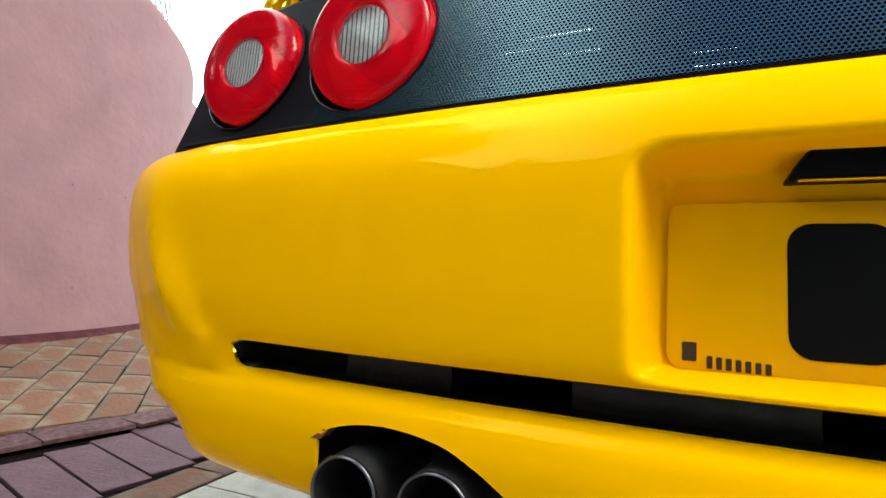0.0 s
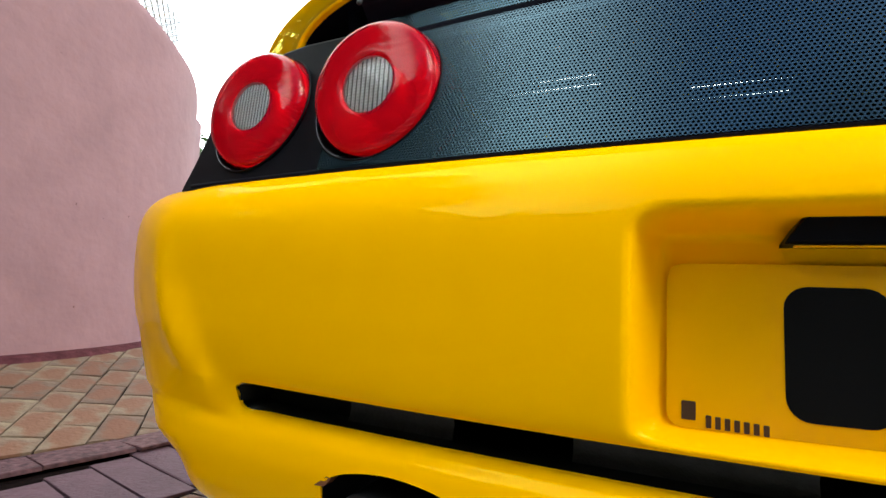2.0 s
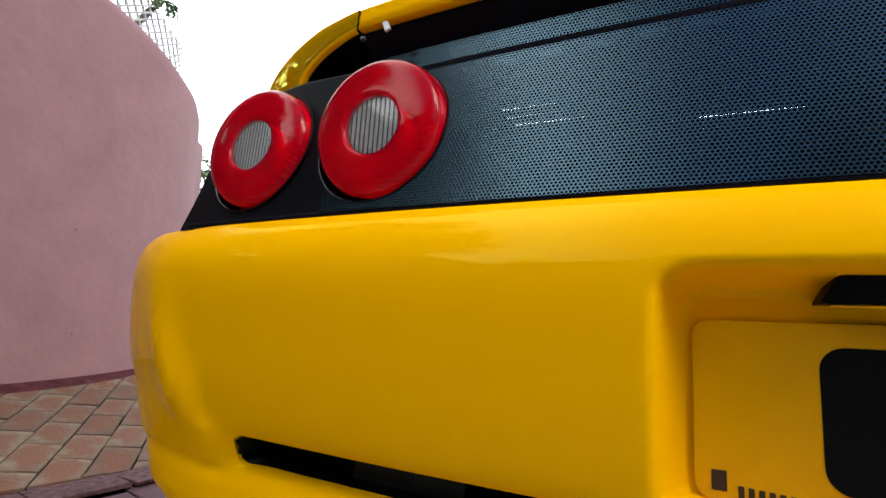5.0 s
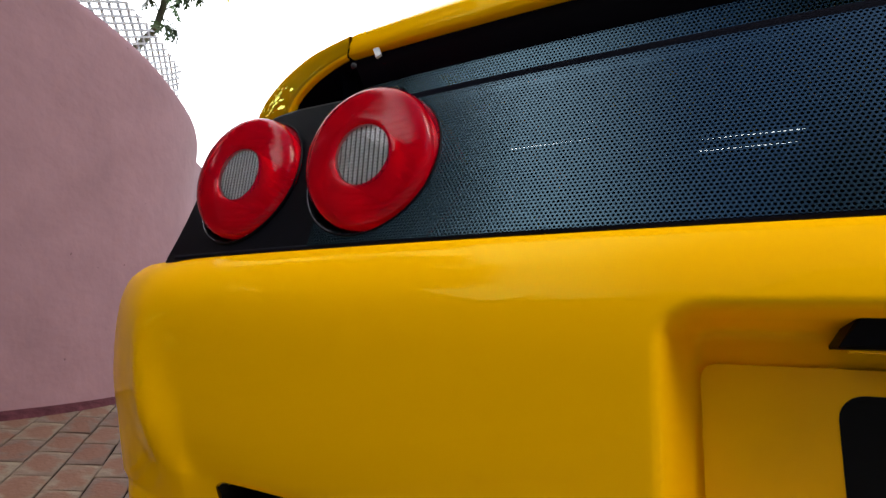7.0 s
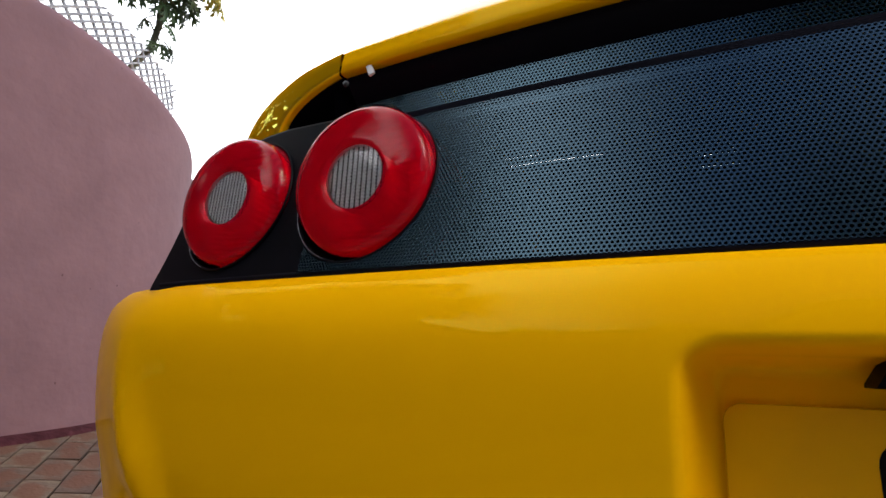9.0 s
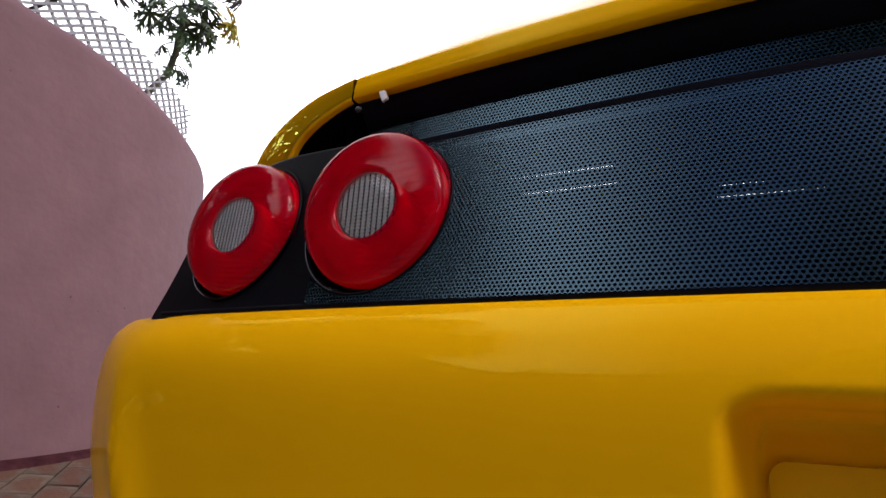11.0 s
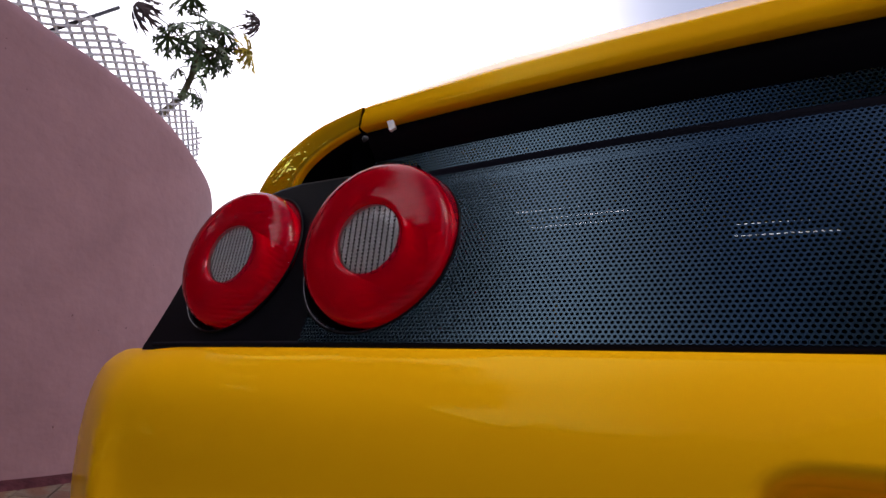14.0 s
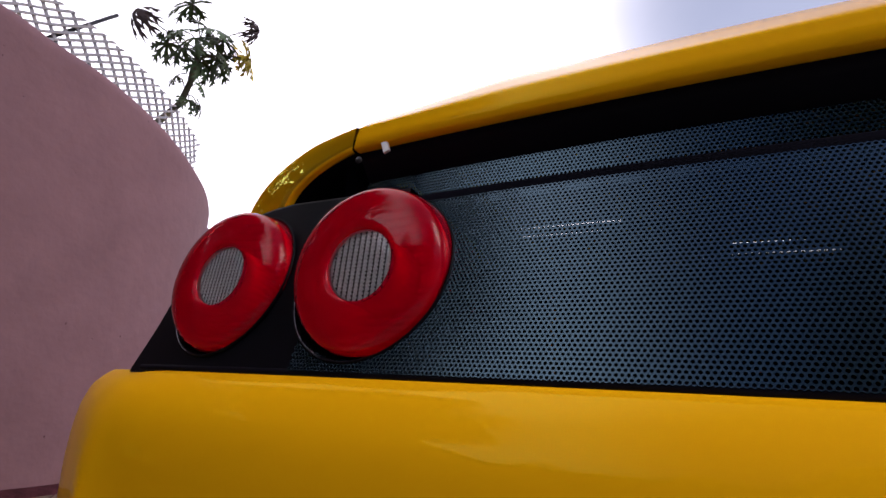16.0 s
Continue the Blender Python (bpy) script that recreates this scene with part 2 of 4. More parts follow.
def burnt_centre(m, colour):
    """Reddish firing patches in the middle of each brick's face."""
    nt = m.node_tree
    b = nt.nodes["Principled BSDF"]
    old = b.inputs["Base Color"].links[0].from_socket
    tc = nt.nodes.new("ShaderNodeTexCoord")
    sc = nt.nodes.new("ShaderNodeVectorMath")
    sc.operation = "MULTIPLY"
    sc.inputs[1].default_value = (9.0, 18.0, 0.0)
    ln = nt.nodes.new("ShaderNodeVectorMath")
    ln.operation = "LENGTH"
    oi = nt.nodes.new("ShaderNodeObjectInfo")
    ns = nt.nodes.new("ShaderNodeTexNoise")
    ns.noise_dimensions = "4D"
    ns.inputs["Scale"].default_value, ns.inputs["Detail"].default_value = 16.0, 5
    wm = nt.nodes.new("ShaderNodeMath")
    wm.operation = "MULTIPLY"
    wm.inputs[1].default_value = 40.0
    ad = nt.nodes.new("ShaderNodeMath")
    ad.operation = "MULTIPLY_ADD"
    ad.inputs[1].default_value = -2.6
    mr = nt.nodes.new("ShaderNodeMapRange")
    mr.interpolation_type = "SMOOTHSTEP"
    for key, value in (("From Min", -0.25), ("From Max", -0.85), ("To Min", 0.0), ("To Max", 0.75)):
        mr.inputs[key].default_value = value
    mx = nt.nodes.new("ShaderNodeMix")
    mx.data_type = "RGBA"
    mx.inputs["B"].default_value = (*colour, 1)
    nt.links.new(tc.outputs["Object"], sc.inputs[0])
    nt.links.new(sc.outputs[0], ln.inputs[0])
    nt.links.new(tc.outputs["Object"], ns.inputs["Vector"])
    nt.links.new(oi.outputs["Random"], wm.inputs[0])
    nt.links.new(wm.outputs[0], ns.inputs["W"])
    nt.links.new(ns.outputs["Fac"], ad.inputs[0])
    nt.links.new(ln.outputs["Value"], ad.inputs[2])
    nt.links.new(ad.outputs[0], mr.inputs["Value"])
    nt.links.new(mr.outputs[0], mx.inputs["Factor"])
    nt.links.new(old, mx.inputs["A"])
    nt.links.new(mx.outputs["Result"], b.inputs["Base Color"])


burnt_centre(PAVER, (0.135, 0.056, 0.034))
KERB = mat("kerb_brick", (0.110, 0.060, 0.074), 0.8, vary=0.25, scale=10, bump=0.4, bump_scale=70, stain=0.25, stain_scale=6, per_object=0.12, spec=0.15)
FOOT = mat("foot_mortar", (0.08, 0.025, 0.03), 0.9, vary=0.4, scale=18, bump=0.6, bump_scale=50, stain=0.3, stain_scale=5, spec=0.05)
KERB_DARK = mat("kerb_stone", (0.095, 0.046, 0.052), 0.85, vary=0.55, scale=40, bump=0.6, bump_scale=60, stain=0.3, stain_scale=8, per_object=0.1, spec=0.15)
DRIVE = mat("worn_concrete", (0.27, 0.255, 0.23), 0.9, vary=0.15, scale=8, bump=0.4, bump_scale=160, stain=0.25, stain_scale=1.0)
SLAB = mat("pale_slab", (0.30, 0.28, 0.25), 0.9, vary=0.15, scale=20, bump=0.3, bump_scale=120, stain=0.2, stain_scale=2)
TRELLIS = mat("trellis_plastic", (0.44, 0.43, 0.45), 0.6, vary=0.12, scale=20)
LEAF = mat("leaf_green", (0.045, 0.085, 0.016), 0.5, vary=0.4, scale=8, per_object=0.25)
LEAF_YELLOW = mat("leaf_yellow", (0.68, 0.52, 0.02), 0.5, vary=0.3, scale=12)
LEAF_DRY = mat("leaf_dry", (0.05, 0.03, 0.03), 0.8, vary=0.4, scale=12)
STEM = mat("plant_stem", (0.13, 0.12, 0.07), 0.8, vary=0.4, scale=20, bump=0.4)
SOIL = mat("soil", (0.09, 0.06, 0.04), 0.95, vary=0.4, bump=0.6, bump_scale=30)
HOUSE = mat("house_render", (0.16, 0.12, 0.09), 0.85, vary=0.08, scale=1.5, bump=0.2, bump_scale=10, stain=0.15)
ROOF = mat("roof_tile", (0.25, 0.11, 0.07), 0.85, vary=0.3, scale=4, bump=0.4, bump_scale=12)
STEEL = mat("grey_steel", (0.035, 0.035, 0.04), 0.5, metal=0.5)


# ---- builders ----
def part(name, bm, material, parent=None, label="", smooth=True, kind=""):
    """Links a bmesh as one mesh object under a thing or under a part."""
    me = bpy.data.meshes.new(name)
    bm.to_mesh(me)
    bm.free()
    me.materials.append(material)
    if smooth:
        me.polygons.foreach_set("use_smooth", [True] * len(me.polygons))
    ob = new(name, me)
    ob.parent = parent
    return tagged(ob, label, kind=kind)


def raw(name, verts, faces, material, parent=None, label="", smooth=True, kind=""):
    me = bpy.data.meshes.new(name)
    me.from_pydata(verts, [], faces)
    me.materials.append(material)
    if smooth:
        me.polygons.foreach_set("use_smooth", [True] * len(me.polygons))
    me.update()
    ob = new(name, me)
    ob.parent = parent
    return tagged(ob, label, kind=kind)


def empty(name, label, category, place=(0, 0, 0), group=""):
    ob = new(name)
    ob.location = place
    bpy.context.view_layer.update()
    return tagged(ob, label, category, group)


def box(sx, sy, sz, at=(0, 0, 0), bevel=0.0, segments=2):
    bm = bmesh.new()
    bmesh.ops.create_cube(bm, size=1, matrix=Matrix.Translation(at) @ Matrix.Diagonal((sx, sy, sz, 1)))
    if bevel:
        bmesh.ops.bevel(bm, geom=bm.edges[:], offset=bevel, segments=segments, profile=0.7, affect="EDGES")
    return bm


def lathe(profile, m=Matrix(), segments=64, close=False):
    """Turns (radius, height) pairs about local z."""
    bm = bmesh.new()
    rings = []
    for r, h in profile:
        if r < 1e-6:
            rings.append([bm.verts.new(m @ Vector((0, 0, h)))])
        else:
            rings.append([bm.verts.new(m @ Vector((r * math.cos(a), r * math.sin(a), h))) for a in (2 * math.pi * i / segments for i in range(segments))])
    for a, b in zip(rings, rings[1:]):
        for i in range(segments):
            j = (i + 1) % segments
            if len(a) == 1 and len(b) > 1:
                bm.faces.new((a[0], b[i], b[j]))
            elif len(b) == 1 and len(a) > 1:
                bm.faces.new((a[i], b[0], a[j]))
            elif len(a) > 1:
                bm.faces.new((a[i], b[i], b[j], a[j]))
    bmesh.ops.recalc_face_normals(bm, faces=bm.faces[:])
    return bm


def tube(points, radii, sides=8):
    bm = bmesh.new()
    rings = []
    pts = [Vector(p) for p in points]
    for i, p in enumerate(pts):
        d = (pts[min(i + 1, len(pts) - 1)] - pts[max(i - 1, 0)]).normalized()
        u = d.orthogonal().normalized()
        if rings:
            u = (last - d * last.dot(d)).normalized()
        last = u
        v = d.cross(u)
        r = radii[i] if hasattr(radii, "__len__") else radii
        rings.append([bm.verts.new(p + r * (u * math.cos(a) + v * math.sin(a))) for a in (2 * math.pi * k / sides for k in range(sides))])
    for a, b in zip(rings, rings[1:]):
        for k in range(sides):
            bm.faces.new((a[k], a[(k + 1) % sides], b[(k + 1) % sides], b[k]))
    bm.faces.new(rings[0][::-1])
    bm.faces.new(rings[-1])
    return bm


def grid_faces(rows, cols, skip=lambda i, j: False, flip=False):
    out = []
    for i in range(rows - 1):
        for j in range(cols - 1):
            if not skip(i, j):
                q = (i * cols + j, i * cols + j + 1, (i + 1) * cols + j + 1, (i + 1) * cols + j)
                out.append(q[::-1] if flip else q)
    return out


def smooth01(t):
    t = min(1.0, max(0.0, t))
    return t * t * (3 - 2 * t)


def table(points, x):
    """Smooth reading of a short table of (x, value) pairs."""
    if x <= points[0][0]:
        return points[0][1]
    for k in range(len(points) - 1):
        (a, va), (b, vb) = points[k], points[k + 1]
        if x <= b:
            def slope(i):
                i0, i1 = max(i - 1, 0), min(i + 1, len(points) - 1)
                return (points[i1][1] - points[i0][1]) / (points[i1][0] - points[i0][0])
            h, t = b - a, (x - a) / (b - a)
            return ((2 * t**3 - 3 * t**2 + 1) * va + (t**3 - 2 * t**2 + t) * h * slope(k)
                    + (3 * t**2 - 2 * t**3) * vb + (t**3 - t**2) * h * slope(k + 1))
    return points[-1][1]


# ---- ground, kerb and wall ----
SLOPE = math.tan(radians(8.0))
KERB_X = -1.75


def apron_z(x):
    return max(0.0, -SLOPE * (x - KERB_X))


bm = bmesh.new()
xs = [-60, -20, -8, -3.2, -2.4, KERB_X, -1.5, 0, 3, 10, 60]
ys = [-60, -20, -6, -2, 0, 1, 2, 3, 6, 20, 60]
vs = [[bm.verts.new((x, y, -0.009 + min(apron_z(x), 0.2))) for x in xs] for y in ys]
for i in range(len(ys) - 1):
    for j in range(len(xs) - 1):
        bm.faces.new((vs[i][j], vs[i][j + 1], vs[i + 1][j + 1], vs[i + 1][j]))
ground = part("ground", bm, MORTAR, None, "dark bedding earth under the brick paving", False, "structure")
tagged(ground, category="ground")

# pale slabs under the car
slabs = tagged(new("pavement"), "row of pale rough concrete slabs beside the bricks", "pavement", kind="structure")
for iy in range(6):
    part("slab", box(0.596, 0.796, 0.012, (-0.885, 0.1 + 0.8 * iy, -0.006), 0.003), SLAB, slabs, smooth=False)
road = part("road", box(60.6, 100, 0.012, (29.115, 0, -0.0125)), DRIVE, None, "worn pale concrete drive the car stands on", False, "structure")
tagged(road, category="road")

# garden soil beside the wall
garden = part("garden_ground", box(57, 100, 0.05, (-31.55, 0, apron_z(-3.05) - 0.03)), SOIL, None, "bare brown garden soil beyond the paved apron", False, "structure")
tagged(garden, category="ground")

# rounded pink wall
WC, WR = Vector((-4.355, 1.1, 0)), 1.595


def wall_top(a):
    return table([(-60, 2.25), (-14.5, 2.068), (-9, 2.025), (0, 1.991), (13, 1.925), (22, 1.874), (27, 1.847), (45, 1.785)], a)


def wall_point(a, r, z):
    return (WC.x + r * math.cos(radians(a)), WC.y + r * math.sin(radians(a)), z)


angs = [-100 + 2.0 * k for k in range(101)]
verts, cols = [], 0
for a in angs:
    t = wall_top(a)
    prof = [(WR + 0.004, 0.0), (WR + 0.002, 0.5), (WR, 1.0), (WR, 1.4), (WR, t - 0.12), (WR - 0.002, t - 0.06), (WR - 0.009, t - 0.028), (WR - 0.024, t - 0.007),
            (WR - 0.05, t), (WR - 0.20, t), (WR - 0.24, t - 0.03), (WR - 0.25, t - 0.2), (WR - 0.25, 0.0)]
    cols = len(prof)
    for k, (r, z) in enumerate(prof):
        w = 0.006 * noise.noise(Vector((a * 0.06, z * 2.0, 3.0)))
        verts.append(wall_point(a, r + (w if k < 9 else 0), z))
wall = raw("wall_curved", verts, grid_faces(len(angs), cols, flip=True), PINK, None, "rounded garden wall in rough pink render", True, "structure")
tagged(wall, category="wall")
bed = part("planting_bed", lathe([(0.0, 1.6), (WR - 0.24, 1.6)], Matrix.Translation(WC), 48), SOIL, None, "raised soil bed behind the pink wall", True, "structure")

# dark base course
verts = []
for a in angs:
    for r, z in ((WR + 0.075, apron_z(-2.70) - 0.012), (WR + 0.060, apron_z(-2.72) + 0.010), (WR + 0.02, apron_z(-2.74) + 0.020), (WR + 0.002, apron_z(-2.75) + 0.022)):
        verts.append(wall_point(a, r, z))
raw("baseboard", verts, grid_faces(len(angs), 4, flip=True), FOOT, None, "dark red mortar line along the foot of the wall", True, "structure")

# trellis of crossed slats on the wall
trellis = empty("trellis", "pale plastic diamond trellis along the top of the pink wall", "trellis", wall_point(0, WR - 0.08, 1.9))
TR, TH = WR - 0.055, 0.215
for fam, pitch, lean, half in ((0, 0.076, 56, 0.0075), (1, 0.050, 37, 0.0115)):
    step = math.degrees(pitch / TR)
    for k in range(int(135 / step)):
        a0 = -75 + k * step
        span = math.degrees(TH / math.tan(radians(lean)) / TR)
        verts = []
        for q in range(13):
            f = q / 12
            a = a0 + (span * f if fam else -span * f)
            if a > 30.5 or a < -60:
                continue
            z = wall_top(a) - 0.012 + TH * f
            r = TR + (0.004 if fam else -0.004)
            da = math.degrees(half / TR)
            for rr, aa in ((r - 0.0038, a - da), (r + 0.0038, a - da), (r + 0.0038, a + da), (r - 0.0038, a + da)):
                verts.append(wall_point(aa, rr, z))
        m = len(verts) // 4
        if m < 3:
            continue
        faces = [(0, 1, 2, 3), tuple(range(4 * m - 1, 4 * m - 5, -1))]
        for q in range(m - 1):
            for e in range(4):
                faces.append((4 * q + e, 4 * q + (e + 1) % 4, 4 * q + 4 + (e + 1) % 4, 4 * q + 4 + e))
        ob = raw("slat", verts, faces, TRELLIS, None, smooth=False)
        ob.parent = trellis
        ob.matrix_parent_inverse = trellis.matrix_world.inverted()
for a in (-25.0,):
    ob = part("post", tube([wall_point(a, TR - 0.03, wall_top(a) - 0.02), wall_point(a, TR - 0.03, wall_top(a) + 0.17)], 0.012, 6), STEEL, trellis)
    ob.matrix_parent_inverse = trellis.matrix_world.inverted()
rod = part("steel_rod", tube([wall_point(-9, TR - 0.02, 2.045), wall_point(0.6, TR - 0.02, 2.352)], 0.009, 8), STEEL, None, "dark steel rod slanting out through the trellis")
tagged(rod, category="rod")


# ---- paving pieces ----
def brick_mesh(name, length, width, height, material, jitter=0):
    bm = box(length, width, height, (0, 0, -height / 2))
    top = [e for e in bm.edges if all(v.co.z > -1e-5 for v in e.verts)]
    bmesh.ops.bevel(bm, geom=top, offset=0.0018, segments=1, affect="EDGES")
    rng = random.Random(jitter)
    for v in bm.verts:
        v.co.x += rng.uniform(-0.0025, 0.0025)
        v.co.y += rng.uniform(-0.0025, 0.0025)
    me = bpy.data.meshes.new(name)
    bm.to_mesh(me)
    bm.free()
    me.materials.append(material)
    return me


KERB_LINE = [(-6.0, -1.88), (-0.4, -1.88), (-0.15, -1.875), (0.1, -1.83), (0.4, -1.75), (0.6, -1.697), (0.78, -1.65), (0.95, -1.628), (1.3, -1.622), (6.0, -1.622)]


def kerb_edge(y):
    """The kerb's edge towards the channel; it bends in beside the car."""
    return table(KERB_LINE, y)


rng = random.Random(4)
apron = tagged(new("paved_apron"), "sloping apron of weathered clay pavers laid diagonally below the wall", "pavement", kind="structure")
paver_meshes = [brick_mesh("paver", 0.2195, 0.1065, 0.05, PAVER, k) for k in range(5)]
LP, WP, ROT = 0.2255, 0.1125, radians(133.5)
dx, dy = Vector((math.cos(ROT), math.sin(ROT))), Vector((math.cos(ROT - math.pi / 2), math.sin(ROT - math.pi / 2)))
anchor = Vector((-2.017, 0.545))
tilt = Matrix.Rotation(math.atan(SLOPE), 4, "Y")
rest = []
for r in range(-46, 50):
    for c in range(-34, 38):
        p = anchor + dx * (c * LP + (LP / 2 if r % 2 else 0) + LP / 2) + dy * ((r + 0.5) * WP)
        if not (-3.05 < p.x < -1.60 and -6.0 < p.y < 6.0) or (p - WC.xy).length < WR - 0.08:
            continue
        m = Matrix.Translation((p.x, p.y, apron_z(p.x) + rng.uniform(-0.002, 0.002))) @ tilt @ Matrix.Rotation(ROT + rng.uniform(-0.012, 0.012), 4, "Z")
        me = rng.choice(paver_meshes)
        if p.x > kerb_edge(p.y) - 0.30:
            # cut along the kerb
            bm = bmesh.new()
            bm.from_mesh(me)
            inv = m.inverted()
            bmesh.ops.bisect_plane(bm, geom=bm.verts[:] + bm.edges[:] + bm.faces[:], plane_co=inv @ Vector((kerb_edge(p.y) - 0.156, p.y, 0)), plane_no=inv.to_3x3() @ Vector((1, -(kerb_edge(p.y + 0.05) - kerb_edge(p.y - 0.05)) / 0.1, 0)), clear_outer=True)
            bmesh.ops.holes_fill(bm, edges=bm.edges[:])
            if len(bm.verts) < 4:
                bm.free()
                continue
            me = bpy.data.meshes.new("paver")
            bm.to_mesh(me)
            bm.free()
            me.materials.append(PAVER)
        if 0.0 < p.y < 2.6:
            ob = new("paver", me)
            ob.parent, ob.matrix_basis = apron, m
        else:
            rest.append(m)
bm = bmesh.new()
for m in rest:
    bm.from_mesh(paver_meshes[0])
    bmesh.ops.transform(bm, matrix=m, verts=bm.verts[-len(paver_meshes[0].vertices):])
part("farther_pavers", bm, PAVER, apron, smooth=False, kind="stuff")

kerb = tagged(new("kerb"), "weathered dark stone kerb with a low step", "kerb", kind="structure")
kerb_me = [brick_mesh("kerb_stone", 0.222, 0.145, 0.011, KERB_DARK, 3 + k) for k in range(3)]
part("kerb_bed", box(0.08, 12.0, 0.02, (-1.83, 0.0, -0.006)), MORTAR, kerb, smooth=False)
y = -5.9
while y < 6.0:
    slope = (kerb_edge(y + 0.02) - kerb_edge(y - 0.02)) / 0.04
    turn = math.atan(slope)
    ob = new("kerb_stone", rng.choice(kerb_me))
    ob.parent = kerb
    ob.matrix_basis = Matrix.Translation((kerb_edge(y) - 0.0725 / math.cos(turn), y, 0.0125)) @ Matrix.Rotation(math.pi / 2 - turn, 4, "Z") @ Matrix.Rotation(radians(-2), 4, "X")
    y += 0.2255 * math.cos(turn)
channel = tagged(new("brick_channel"), "row of long dusky red bricks beside the kerb", "paving", kind="structure")
chan_me = [brick_mesh("channel_brick", 0.352, 0.104, 0.05, KERB, 7 + k) for k in range(3)]
for k in range(104):
    y = -5.989 + 0.1155 * k
    ob = new("channel_brick", rng.choice(chan_me))
    ob.parent = channel
    ob.matrix_basis = Matrix.Translation((-1.4985, y - 0.0046, rng.uniform(-0.002, 0.002))) @ Matrix.Rotation(radians(-15) + rng.uniform(-0.01, 0.01), 4, "Z")
border = tagged(new("border_course"), "single course of buff bricks between channel and slabs", "paving", kind="structure")
bord_me = brick_mesh("border_brick", 0.219, 0.105, 0.05, PAVER, 11)
for k in range(54):
    ob = new("border_brick", bord_me)
    ob.parent = border
    ob.matrix_basis = Matrix.Translation((-1.247, -6.31 + 0.2255 * k, 0)) @ Matrix.Rotation(math.pi / 2, 4, "Z")


# ---- the car ----
car = empty("sports_car", "bright yellow low sports car seen from its rear, parked on paving", "car")
A0, CURVE = -0.0227, 0.12
# height, set-back from the belt line, half width
UPPER = [(0.399, -0.020, 0.957), (0.403, -0.0235, 0.959), (0.411, -0.026, 0.963), (0.430, -0.028, 0.971), (0.460, -0.029, 0.991), (0.500, -0.0285, 1.001),
         (0.530, -0.0272, 1.003), (0.550, -0.0248, 1.003), (0.565, -0.0213, 1.002), (0.578, -0.0160, 0.999), (0.590, -0.0086, 0.994), (0.598, -0.0016, 0.981), (0.603, 0.0040, 0.971), (0.6065, 0.0090, 0.960)]
LOWER = [(0.240, 0.070, 0.94), (0.247, 0.040, 0.93), (0.255, 0.015, 0.92), (0.270, -0.006, 0.90), (0.285, -0.016, 0.884), (0.300, -0.022, 0.872), (0.330, -0.026, 0.866),
         (0.347, -0.0245, 0.886), (0.357, -0.0220, 0.904), (0.363, -0.0180, 0.920), (0.367, -0.0130, 0.932), (0.370, -0.0075, 0.940)]
X1 = 0.70
SIDE_Y = 0.44
# corner handles by height: across, along, end
CORNER = [(0.25, 0.06, 0.155, 0.355), (0.27, 0.09, 0.14, 0.33), (0.30, 0.125, 0.08, 0.29), (0.33, 0.2025, 0.0725, 0.22), (0.70, 0.2025, 0.0725, 0.22)]


def plan(u, half, b, z=0.5):
    """Plan of the bumper at one height. u: 0 to 0.70 across, 1 to 2 round the corner, 2 to 3 along the side."""
    if u <= X1:
        return u, A0 + b + CURVE * u * u
    y1 = A0 + b + CURVE * X1 * X1
    h1, h2, ye = (table([(c[0], c[k]) for c in CORNER], z) for k in (1, 2, 3))
    if u <= 2:
        t = u - 1
        p0, p1, p2, p3 = (X1, y1), (X1 + h1, y1 + h1 * 2 * CURVE * X1), (half, ye - h2), (half, ye)
        c = ((1 - t) ** 3, 3 * t * (1 - t) ** 2, 3 * t * t * (1 - t), t**3)
        return tuple(sum(k * p[i] for k, p in zip(c, (p0, p1, p2, p3))) for i in (0, 1))
    return half - 0.03 * (u - 2), ye + (u - 2) * (SIDE_Y - ye)


CREST = [(0.34, 0.655), (0.375, 0.678), (0.394, 0.705), (0.420, 0.732), (0.452, 0.757), (0.499, 0.785), (0.557, 0.807), (0.60, 0.82)]


def ridge(x, z):
    """The rounded rib that climbs from the lower lip up the bumper's corner, and the hollow flank outside it."""
    xr = table(CREST, z)
    rise = 0.0115 * smooth01((0.59 - z) / 0.16) * smooth01((z - 0.350) / 0.075)
    fall = 0.006 * smooth01((0.60 - z) / 0.20) * (0.65 + 0.35 * smooth01((z - 0.360) / 0.075))
    w = 0.021 if x < xr else 0.032
    return -rise * math.exp(-((x - xr) / w) ** 2) + fall * smooth01((x - xr) / 0.14)


ARCH = [(0.29, 0.20), (0.305, 0.24), (0.33, 0.28), (0.358, 0.309), (0.370, 0.318), (0.386, 0.328), (0.412, 0.3395), (0.455, 0.3455),
        (0.490, 0.3435), (0.520, 0.336), (0.534, 0.326)]


def arch(x):
    if 0.29 < x < 0.5345:
        return table(ARCH, x)
    return 0.0


def plate_y(z):
    return 0.0 + (z - 0.518) * 0.1


def surface(u, z, prof_b, half, upper):
    x, y = plan(u, half, prof_b, z)
    if upper:
        y += ridge(x, z)
        ax = max(x - 0.2445, 0.0)
        az = 0.016 + (z - 0.540) * 1.5 if z > 0.540 else max(z - 0.5055, 0.0) * 0.464 if z > 0.44 else (0.44 - z) * 0.57 if z > 0.412 else 0.016 + (0.412 - z) * 2.4
        m = 1 - smooth01(((ax**3 + az**3) ** (1 / 3) - 0.016) / 0.025)
        y += (plate_y(z) + 0.003 - y) * m
    return x, y


def slot_round(u):
    """The slot's edges curl together at its ends."""
    q = min(1.0, max(0.0, (abs(u) - 0.640) / 0.014))
    return 0.009 * (1 - math.sqrt(max(0.0, 1 - q * q))) if abs(u) <= 0.6541 else 0.009 * (1 - smooth01((abs(u) - 0.654) / 0.02))


